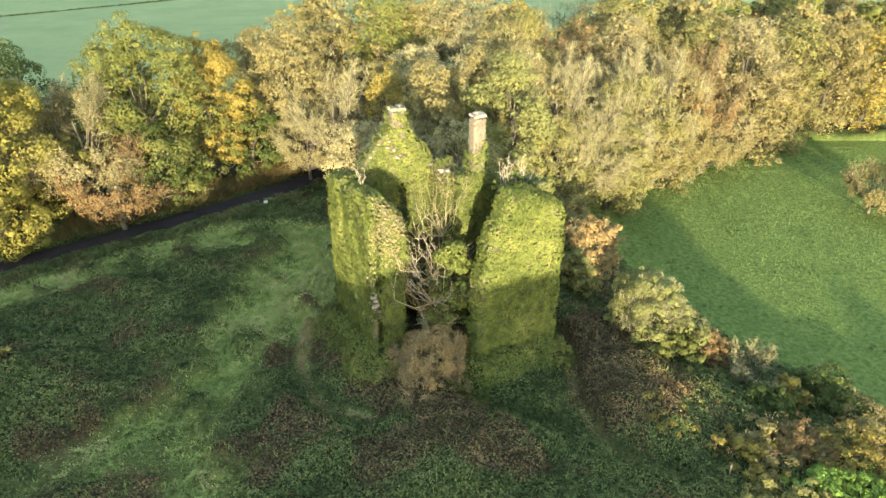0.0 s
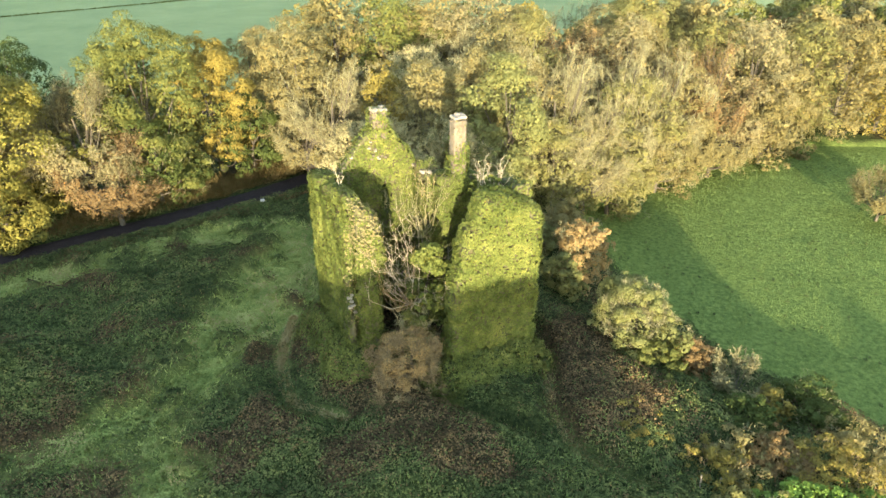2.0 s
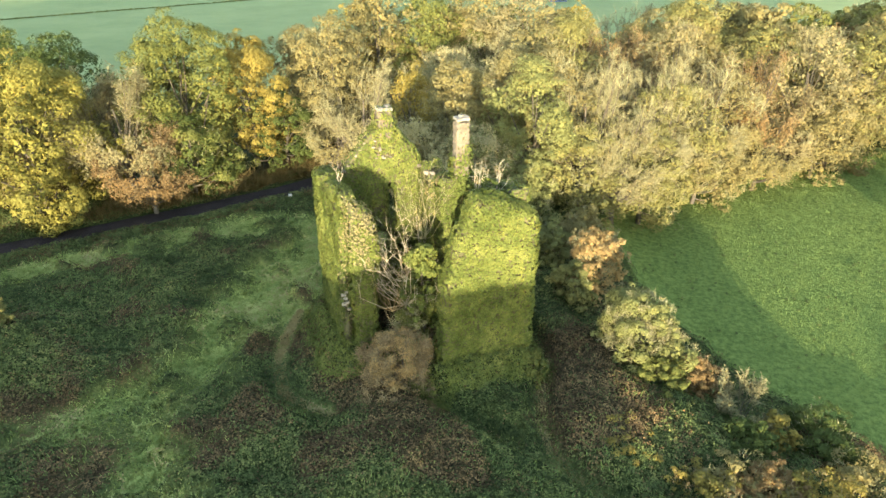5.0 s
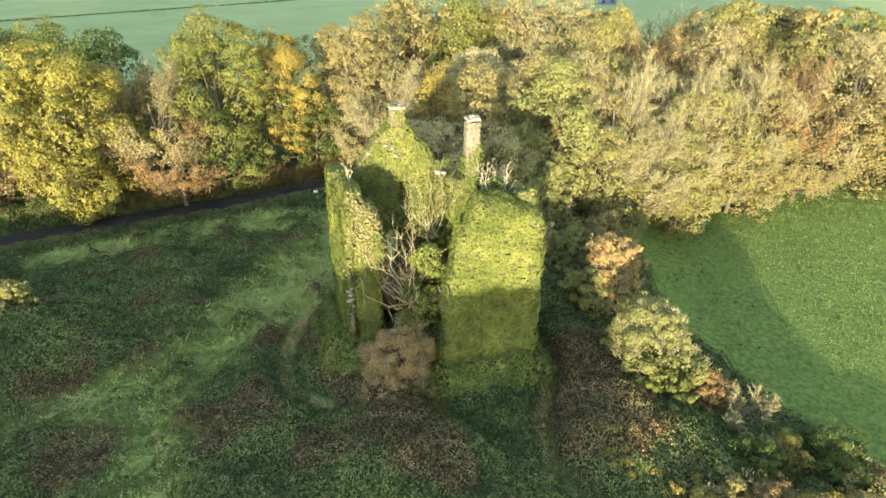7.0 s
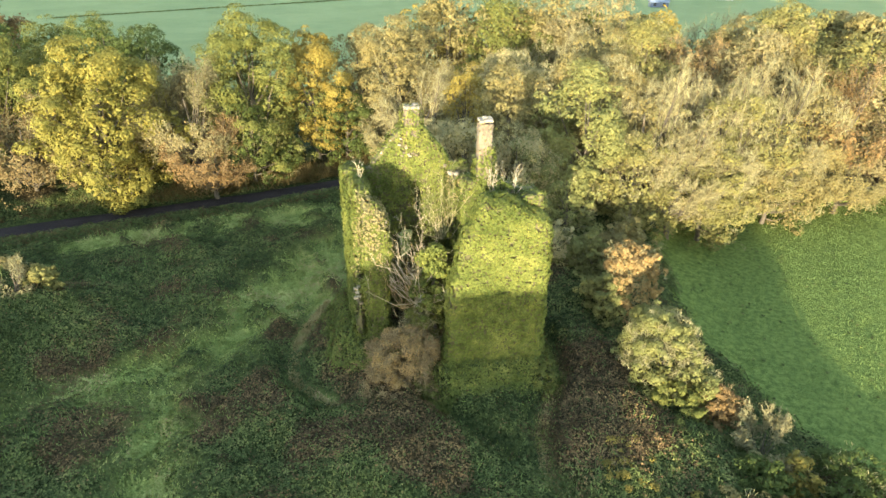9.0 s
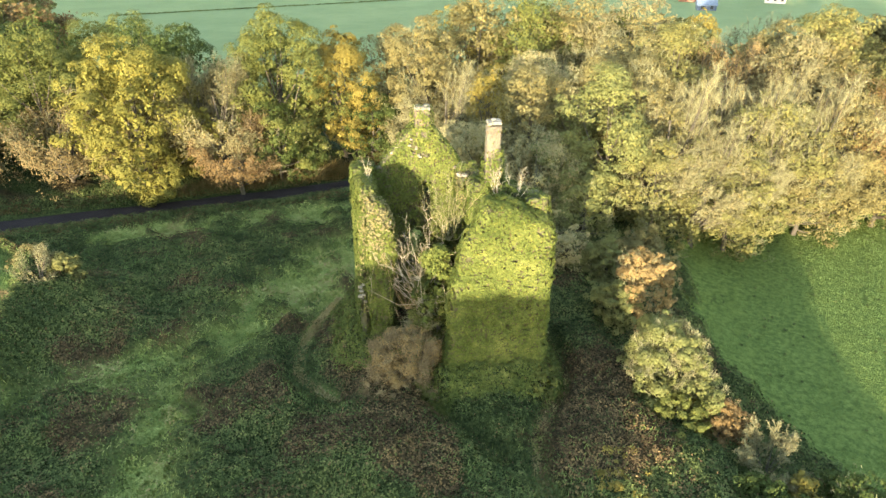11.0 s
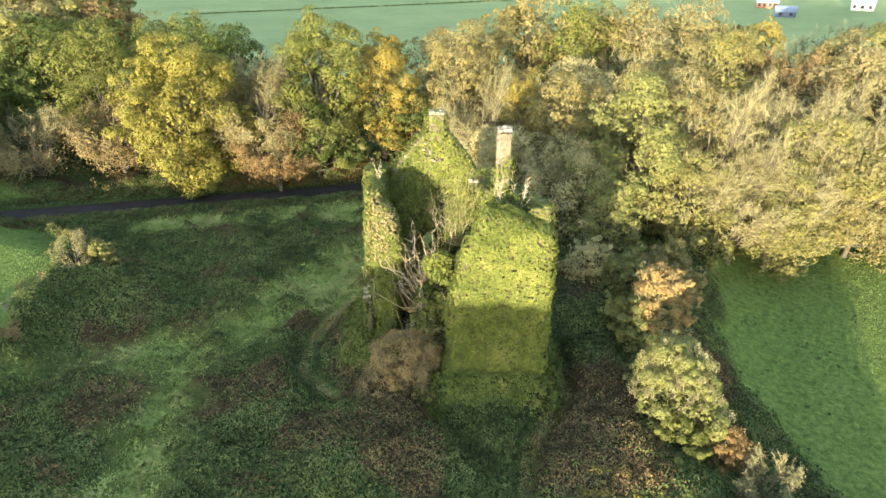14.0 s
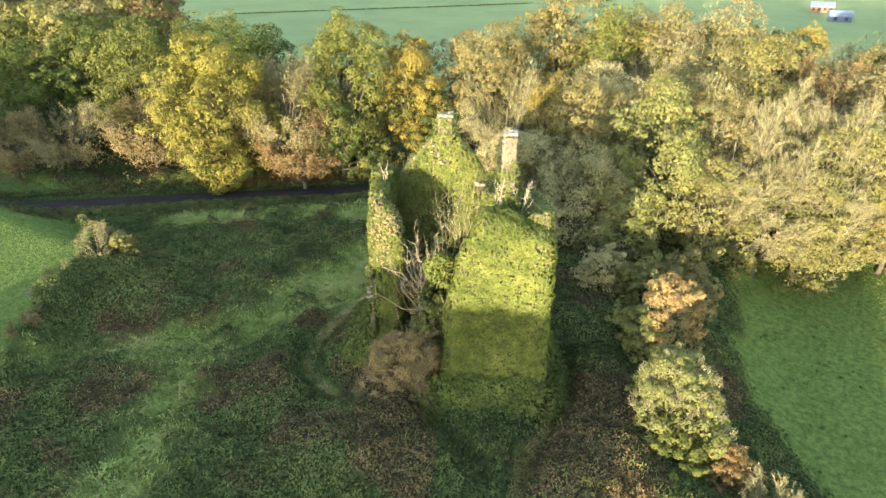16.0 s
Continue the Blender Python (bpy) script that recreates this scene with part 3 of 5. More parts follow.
def stack(a, b, z0, z1, wide, deep, lean, bare_from, seed, label):
    """A tapering chimney stack of rubble with a projecting cap course and loose stones on it."""
    def solid(x, y, z):
        t = (z - z0) / (z1 - z0)
        w = wide * (1.12 - 0.14 * t)
        d = deep * (1.1 - 0.12 * t)
        return (np.abs(x - a - lean * t) < w / 2) & (np.abs(y - b) < d / 2) & (z > z0) & (z < z1 - 0.15)
    v, f, c, n = masonry(((a - 1, a + 1), (b - 1, b + 1), (z0 - 0.4, z1 + 0.2)), solid, 0.1, seed)
    st = part("chimney", mesh_of("chimney", world_of(v), f, STONE, True), ruin, label)
    rng = np.random.default_rng(seed)
    edge = lambda x, y, z: step(bare_from - 0.8, bare_from + 0.5, z + 1.2 * (value_noise(x * 2 + y, z, 0.5, seed) - 0.5) + 0.7 * (a - x)) * 0.985
    lv, lf = ivy_over(rng, c, n, edge, 170, 0.13, 0.1, seed=seed + 3)
    part("ivy", mesh_of("ivy", world_of(lv), lf, IVY), st, "green ivy climbing the stack")
    k = 0
    for i in range(3):
        for j in range(2):
            x, y = a + lean + (i - 1) * wide * 0.34, b + (j - 0.5) * deep * 0.52
            s = np.array([wide * 0.36, deep * 0.56, rng.uniform(0.13, 0.24)])
            bm = bmesh.new()
            bmesh.ops.create_cube(bm, size=1)
            bmesh.ops.bevel(bm, geom=list(bm.edges), offset=0.12, segments=1, affect="EDGES")
            for q in bm.verts:
                q.co = Vector((q.co.x * s[0], q.co.y * s[1], q.co.z * s[2])) + Vector(rng.normal(0, 0.015, 3))
            me = bpy.data.meshes.new("cap_stone")
            bm.to_mesh(me)
            bm.free()
            me.materials.append(PALE_STONE)
            ob = part("cap_stone", me, st, "" if k else "pale weathered cap stone")
            w = castle(x, y, z1 - 0.12 + s[2] / 2)
            ob.matrix_local = Matrix.Translation(w) @ pose(0, 0, 0, 0, 0, 27.7 + rng.normal(0, 4))
            k += 1


stack(5.2, 10.25, 14.2, 16.35, 0.98, 0.85, 0.0, 16.7, 61, "chimney stack on the gable, ivied almost to its top")
stack(9.4, 6.85, 11.6, 16.2, 0.86, 0.82, 0.08, 14.3, 62, "slim chimney stack, bare grey stone above and ivy below")


def loose_stones():
    """Bare stones along the torn edges of the walls."""
    rng = np.random.default_rng(8)
    spots = []
    for _ in range(9):
        t = rng.random()
        spots.append((2.2 + 2.0 * t, 9.86 + rng.random() * 0.3, 12.35 + 2.25 * t + rng.normal(0, 0.05), 0.17))
    for _ in range(7):
        spots.append((4.55 + rng.normal(0, 0.12), 9.82, 13.9 + rng.normal(0, 0.33), 0.17))
    for _ in range(4):
        spots.append((5.2 + rng.normal(0, 0.25), 9.82, 13.15 + rng.normal(0, 0.08), 0.17))
    for _ in range(9):
        z = rng.uniform(5.2, 7.2)
        spots.append((0.62 + rng.normal(0, 0.14), 3.92 + rng.normal(0, 0.1), z, 0.2))
    for _ in range(7):
        spots.append((2.5 + rng.normal(0, 0.06), 3.7 + rng.random() * 0.3, rng.uniform(9.2, 11.0), 0.2))
    for _ in range(10):
        spots.append((7.7 + rng.normal(0, 0.2), 8.6 + rng.normal(0, 0.5), 12.2 + rng.normal(0, 0.12), 0.26))
    meshes = []
    for s in range(5):
        bm = bmesh.new()
        bmesh.ops.create_cube(bm, size=1)
        bmesh.ops.bevel(bm, geom=list(bm.edges), offset=0.16, segments=1, affect="EDGES")
        for q in bm.verts:
            q.co += Vector(rng.normal(0, 0.05, 3))
        me = bpy.data.meshes.new("stone")
        bm.to_mesh(me)
        bm.free()
        me.materials.append(PALE_STONE if s < 3 else STONE)
        meshes.append(me)
    for i, (a, b, z, s) in enumerate(spots):
        ob = part("stone", meshes[i % 5], ruin)
        ob.matrix_local = Matrix.Translation(castle(a, b, z)) @ pose(0, 0, 0, *rng.normal(0, 9, 2), 27.7 + rng.normal(0, 9)) @ Matrix.Diagonal((s * rng.uniform(0.8, 1.4), s, s * rng.uniform(0.55, 0.9), 1))


loose_stones()


# ---- trees and shrubs ----
def lobes_of(rng, height, radius, low, count, point):
    """The clumps that a crown is made of: centres and half-sizes."""
    c, r = [], []
    for i in range(count):
        t = (i + 0.5) / count
        z = low + (height - low) * (0.08 + 0.84 * t)
        wide = radius * math.sin(math.pi * min(0.97, 0.16 + 0.80 * t)) ** (0.7 if not point else 1.3)
        ang, d = i * 2.4 + rng.normal(0, 0.5), wide * (0.66 + 0.3 * rng.random()) * (1 if t < 0.9 else 0.3)
        size = radius * rng.uniform(0.32, 0.52)
        c.append((d * math.cos(ang), d * math.sin(ang), z))
        r.append((size, size, size * rng.uniform(0.75, 1.1)))
    c.append((0, 0, low + 0.55 * (height - low)))
    r.append((radius * 0.74, radius * 0.74, (height - low) * 0.46))
    return np.array(c), np.array(r)


def crown_points(rng, c, r, n):
    """Points on the billows of a crown: clumps on clumps, open between them."""
    per = np.maximum(10, (26 * (r[:, 0] / r[:, 0].max()) ** 2).astype(int))
    home = np.repeat(np.arange(len(c)), per)
    out = unit(rng.normal(size=(len(home), 3)) + np.array([0, 0, 0.2]))
    sub = c[home] + out * r[home] * rng.uniform(0.66, 1.0, (len(home), 1))
    size = r[home].mean(1) * rng.uniform(0.22, 0.42, len(home))
    pick = rng.choice(len(home), n, p=size ** 2 / (size ** 2).sum())
    d = unit(rng.normal(size=(n, 3)) + 1.0 * out[pick] + np.array([0, 0, 0.35]))
    p = sub[pick] + d * (size[pick] * rng.uniform(0.6, 1.1, n) ** 0.7)[:, None] * np.array([1, 1, 0.72])
    inside = np.zeros(n, bool)
    for k in range(len(c)):
        inside |= ((((p - c[k]) / r[k]) ** 2).sum(1) < 0.42) & (home[pick] != k)
    return p[~inside], d[~inside]


def trunk_mesh(rng, height, radius, c, low, thick, material, name="trunk"):
    bend = rng.normal(0, 0.03 * height, (6, 2))
    bend[0] = 0
    zz = np.linspace(-0.4, height * 0.72, 6)
    line = np.concatenate([np.cumsum(bend, 0) * 0.4, zz[:, None]], 1)
    pieces = [tube_arrays(line, thick * np.array([1.35, 1.0, 0.85, 0.65, 0.45, 0.2]), 8)]
    for k in range(len(c) - 1):
        base = np.array([np.interp(max(0.5, c[k][2] * 0.55), zz, line[:, i]) for i in range(3)])
        mid = (base + c[k]) / 2 + np.array([0, 0, -0.08 * height]) * rng.random()
        pts = np.stack([base, mid, c[k], c[k] + (c[k] - mid) * 0.1 + np.array([0, 0, 0.15])])
        pieces.append(tube_arrays(pts, thick * np.array([0.38, 0.24, 0.12, 0.03]), 5))
    v, f = joined(pieces)
    return mesh_of(name, v, f, material, True)


def boughs(rng, height, radius, low, limbs, sides, droop):
    """A fan of limbs from a trunk and their side branches: limb lines, then base, way and length of the branches."""
    lines, base, way, long = [], [], [], []
    for i in range(limbs):
        u = -0.35 + 1.3 * ((i * 0.618) % 1.0)
        ang, flat = i * 2.4 + rng.normal(0, 0.25), max(0.0, 1 - min(1.0, u) ** 2) ** 0.4
        reach = 0.86 * rng.uniform(0.85, 1.1)
        end = np.array([radius * reach * flat * math.cos(ang), radius * reach * flat * math.sin(ang), height * (low + (1 - low) * (0.5 + 0.42 * reach * u))])
        root = np.array([0, 0, height * rng.uniform(0.08, 0.16) + 0.5 * max(0.0, end[2] - height * 0.3) * rng.random()])
        bow = (root + end) / 2 + np.array([end[0] * 0.22, end[1] * 0.22, -0.05 * height])
        t = np.linspace(0, 1, 6)[:, None]
        line = root * (1 - t) ** 2 + 2 * bow * t * (1 - t) + end * t ** 2 + rng.normal(0, 0.02 * radius, (6, 3)) * t
        lines.append(line)
        s = rng.uniform(0.3, 1.0, sides) ** 0.7 * 5
        j = np.minimum(4, s.astype(int))
        p = line[j] + (line[j + 1] - line[j]) * (s - j)[:, None]
        d = unit(line[j + 1] - line[j])
        out = unit(p - np.array([0, 0, height * 0.3]))
        base.append(p)
        way.append(unit(0.3 * d + 0.8 * out + np.array([0, 0, 0.08 - droop * 2.6]) + rng.normal(0, 0.62, p.shape)))
        long.append(radius * rng.uniform(0.16, 0.36, sides) * (1.3 - 0.12 * s))
    return lines, np.concatenate(base), np.concatenate(way), np.concatenate(long)


THIN_CROWN = ("bare_tree", "weeping_tree", "brown_tree", "russet_tree", "bare_bush", "bare_sapling")


def tree(name, x, y, top, radius, leaf, label, seed, leaves=4200, twigs=0, size=0.42, low=0.12, count=11, droop=0.0, point=False, twig=None, category="tree", group="", thick=None, bark=None, kind="", skirt=0.0):
    """A tree or bush that stands at (x, y): trunk with limbs, twigs, and a crown of many separate leaf sprays."""
    rng = np.random.default_rng(seed)
    z = float(land(x, y))
    height = top - z
    ob = tagged(new(name), label, category, group, kind)
    ob.location = (x, y, z)
    thick = thick or 0.016 * height + 0.05
    if name in THIN_CROWN and leaf != "pale_tan":
        lines, base, way, long = boughs(rng, height, radius, low, 46 if radius > 2.5 else 30, 10, droop)
        stem = np.stack([np.zeros(5), np.zeros(5), np.linspace(-0.4, height * 0.62, 5)], 1)
        stem[1:, :2] += np.cumsum(rng.normal(0, 0.012 * height, (4, 2)), 0)
        pieces = [tube_arrays(stem, thick * np.array([1.3, 1.0, 0.75, 0.5, 0.2]), 8)] + [tube_arrays(line, thick * np.array([0.4, 0.3, 0.22, 0.16, 0.1, 0.04]), 4) for line in lines]
        v, f = joined(pieces)
        part("trunk", mesh_of("trunk", v, f, bark or BARK, True), ob)
        pick = rng.integers(len(base), size=twigs)
        p = base[pick] + way[pick] * (long[pick] * rng.uniform(0.1, 1.0, twigs))[:, None]
        d = unit(way[pick] + np.array([0, 0, 0.2 - droop * 2.2]) + rng.normal(0, 0.55, p.shape))
        run = radius * rng.uniform(0.06, 0.17, (twigs, 1))
        tip = p + d * run
        fine = 0.009 + 0.001 * radius
        b = np.repeat(np.arange(len(base)), 2)
        v, f = joined([blade_arrays(rng, base[b], base[b] + way[b] * long[b][:, None], fine * 1.8), blade_arrays(rng, p, tip, fine)])
        v[:, 2] = np.maximum(v[:, 2], 0.05)
        tagged(part("brushwood", mesh_of("brushwood", v, f, twig or TWIG), ob), kind="stuff")
        if leaves:
            k = rng.integers(twigs, size=leaves)
            q = p[k] + (tip[k] - p[k]) * rng.uniform(0.3, 1.15, (leaves, 1)) + rng.normal(0, 0.05 + 0.02 * radius, (leaves, 3))
            q[:, 2] = np.maximum(q[:, 2], 0.1)
            v, f = spray_arrays(rng, q, unit(unit(q - np.array([0, 0, height * 0.35])) + rng.normal(0, 0.45, q.shape) + np.array([0, 0, 0.15])), size)
            part("crown", mesh_of("crown", v, f, LEAF[leaf]), ob)
        if skirt:
            c, r = lobes_of(rng, height * 0.62, radius * 0.92, 0.1, 13, False)
            q, d = crown_points(rng, c, r, int(skirt))
            q[:, 2] = np.maximum(q[:, 2], 0.1)
            v, f = spray_arrays(rng, q, unit(d + rng.normal(0, 0.35, d.shape) + np.array([0, 0, 0.1])), size)
            part("lower_foliage", mesh_of("lower_foliage", v, f, LEAF["lime" if x > 4 else "brown"]), ob, "yellow-green leaves on the lower boughs" if x > 4 else "brown leaves on the lower boughs")
        return ob
    c, r = lobes_of(rng, height, radius, height * low, count, point)
    part("trunk", trunk_mesh(rng, height, radius, c, height * low, thick, bark or BARK), ob)
    p, d = crown_points(rng, c, r, int(leaves * 1.5))
    p[:, 2] = np.maximum(p[:, 2], 0.15)
    n = unit(d + rng.normal(0, 0.3, d.shape) + np.array([0, 0, 0.15]))
    heart = rng.integers(len(c), size=max(60, leaves // 7))
    q = c[heart] + unit(rng.normal(size=(len(heart), 3))) * r[heart] * 0.5
    q[:, 2] = np.maximum(q[:, 2], 0.3)
    v, f = joined([spray_arrays(rng, p, n, size), spray_arrays(rng, q, rng.normal(size=q.shape), size * 1.9)])
    part("crown", mesh_of("crown", v, f, LEAF[leaf]), ob)
    if twigs:
        p, d = crown_points(rng, c, r, int(twigs * 1.5))
        heart = np.array([0, 0, height * 0.25])
        way = unit(unit(p - heart) * 0.8 + d * 0.5 + np.array([0, 0, 0.7 - droop * 2]) + rng.normal(0, 0.75, d.shape))
        long = radius * rng.uniform(0.06, 0.17, (len(p), 1))
        v, f = blade_arrays(rng, p - way * long * 0.7, p + way * long * 0.5, 0.011 + 0.0022 * radius)
        tagged(part("brushwood", mesh_of("brushwood", v, f, twig or TWIG), ob), kind="stuff")
    return ob


# name, x, y, top, radius, leaf, label, leaves, twigs, size
WOOD = [
    ("yellow_tree", -40.8, 53.5, 15.4, 6.3, "yellow", "broad tree in bright yellow autumn leaf by the lane", 13000, 0, 0.44),
    ("brown_tree", -49.5, 50.5, 12.5, 4.8, "brown", "dull brown autumn tree beside the lane", 4200, 1500, 0.4),
    ("bare_tree", -57.5, 45.5, 10.0, 4.4, "brown", "nearly bare grey-brown tree beside the lane", 1500, 3500, 0.36),
    ("weeping_tree", -34.4, 57.8, 16.6, 4.6, "tan", "tall tree with hanging tan foliage", 5600, 1500, 0.36),
    ("russet_tree", -31.4, 56.8, 10.0, 4.2, "russet", "rounded russet-brown tree above the lane", 5200, 900, 0.36),
    ("green_tree", -30.0, 65.0, 17.6, 5.6, "green", "tall tree still in green leaf with yellowing top", 8500, 0, 0.42),
    ("golden_tree", -25.6, 70.0, 15.6, 4.2, "gold", "tall tree in golden orange leaf", 6500, 0, 0.4),
    ("ivied_tree", -22.0, 70.5, 9.0, 3.4, "dark_green", "dark evergreen tree beside the lane", 3600, 0, 0.34),
    ("olive_tree", -17.6, 76.0, 15.6, 5.0, "olive", "tree in dull olive-gold autumn leaf", 5200, 800, 0.42),
    ("bare_tree", -12.2, 70.0, 14.4, 4.8, "tan", "round-headed bare tree with pale fine twigs", 1600, 5200, 0.34),
    ("yellow_tree", -6.0, 67.0, 13.4, 2.3, "gold", "small bright yellow tree among the wood", 2200, 0, 0.34),
    ("olive_tree", -1.0, 65.0, 14.0, 3.5, "olive", "golden-brown tree behind the ruin", 3600, 500, 0.4),
    ("brown_tree", -4.6, 61.0, 9.4, 3.6, "pale_tan", "dark brown tree in the shade of the ruin", 3000, 1200, 0.36),
    ("brown_tree", 1.2, 58.6, 9.6, 4.0, "pale_tan", "dark brown tree in the shade of the ruin", 3200, 1400, 0.36),
    ("green_tree", 6.6, 63.0, 15.0, 4.6, "light_green", "tree in pale green leaf behind the ruin", 5600, 0, 0.4),
    ("ivied_tree", 6.2, 57.6, 7.6, 3.3, "light_green", "low green tree behind the ruin", 2800, 700, 0.36),
    ("bare_tree", 12.4, 67.5, 16.4, 5.2, "tan", "tall bare tree with pale upright twigs", 2200, 6500, 0.34),
    ("ivied_tree", 12.0, 62.5, 8.6, 4.0, "lime", "low yellow-green tree at the wood's edge", 3800, 1200, 0.36),
    ("bare_tree", 19.0, 72.5, 16.0, 5.4, "tan", "tall bare tree with pale upright twigs", 2200, 6500, 0.34),
    ("yellow_tree", 19.4, 69.0, 7.2, 4.0, "lime", "low yellow-green tree at the field's edge", 3800, 1400, 0.36),
    ("bare_tree", 26.4, 79.5, 15.0, 5.4, "tan", "tall tree with pale twigs and thin tan leaf", 3000, 5200, 0.36),
    ("yellow_tree", 26.6, 76.0, 6.5, 4.2, "olive", "low golden tree at the field's edge", 3800, 900, 0.38),
    ("russet_tree", 34.0, 86.0, 15.0, 5.4, "russet", "tall tree in rusty orange-brown leaf", 4600, 1500, 0.4),
    ("brown_tree", 35.0, 81.5, 6.0, 4.3, "olive", "low golden-brown tree at the field's edge", 3600, 900, 0.4),
    ("olive_tree", 42.0, 91.0, 14.0, 5.2, "tan", "tall tree in tan autumn leaf", 4000, 1500, 0.42),
    ("green_tree", 44.0, 87.0, 5.0, 4.2, "olive", "low olive tree at the field's edge", 3200, 800, 0.4),
    ("yellow_tree", 50.0, 95.0, 13.0, 5.4, "lime", "yellow-green tree at the wood's edge", 4600, 0, 0.44),
    ("olive_tree", 58.0, 97.0, 13.0, 5.2, "olive", "tree in olive-gold leaf at the wood's edge", 4200, 600, 0.44),
    ("yellow_tree", 66.0, 99.0, 12.0, 5.2, "gold", "tree in golden leaf at the wood's edge", 4200, 0, 0.44),
    ("brown_tree", 50.0, 68.5, 2.6, 3.4, "olive", "small brown tree on the field's edge", 2600, 1500, 0.34),
    ("bare_tree", 55.0, 63.0, 3.6, 3.6, "tan", "small bare tree on the field's edge", 1500, 2800, 0.34),
    ("olive_tree", -15.5, 92.0, 18.2, 6.2, "olive", "large tree in olive-gold leaf", 5200, 0, 0.48),
    ("olive_tree", -6.5, 90.0, 16.5, 5.4, "green", "large tree in yellowing green leaf", 4600, 0, 0.48),
    ("bare_tree", 1.2, 82.0, 17.0, 5.6, "tan", "large bare tree with pale fine twigs", 2000, 5500, 0.36),
    ("yellow_tree", 11.0, 86.5, 16.4, 4.6, "lime", "pale yellow feathery tree", 4200, 800, 0.4),
    ("russet_tree", 18.0, 92.0, 16.0, 5.2, "orange", "broad tree in rusty orange leaf", 4600, 700, 0.42),
    ("yellow_tree", 30.5, 108.0, 15.6, 7.0, "lime", "large tree in yellow-green leaf", 6000, 0, 0.5),
    ("green_tree", -51.0, 66.0, 16.0, 5.2, "dark_green", "dark green tree behind the lane", 4600, 0, 0.42),
    ("bare_tree", -45.0, 62.5, 14.6, 4.6, "tan", "bare grey-pink tree behind the lane", 1500, 4200, 0.34),
    ("green_tree", -61.0, 58.5, 15.6, 5.6, "green", "broad green tree behind the lane", 5200, 0, 0.44),
    ("green_tree", -71.0, 58.0, 15.5, 5.8, "dark_green", "dark green tree behind the lane", 4600, 0, 0.46),
    ("green_tree", -66.0, 49.0, 11.0, 4.6, "dark_green", "dark green tree beside the lane", 3800, 0, 0.44),
    ("brown_tree", -63.0, 41.0, 9.0, 4.4, "brown", "brown half-bare tree beside the lane", 2600, 2200, 0.4),
    ("bare_tree", -8.0, 77.0, 14.0, 4.4, "tan", "bare tree with pale fine twigs", 1600, 4000, 0.36),
    ("olive_tree", 5.0, 74.0, 14.5, 4.8, "olive", "tree in olive-gold leaf", 4000, 1200, 0.42),
    ("olive_tree", -23.5, 79.0, 14.5, 4.6, "olive", "tree in olive-gold leaf behind the lane", 3800, 600, 0.42),
]
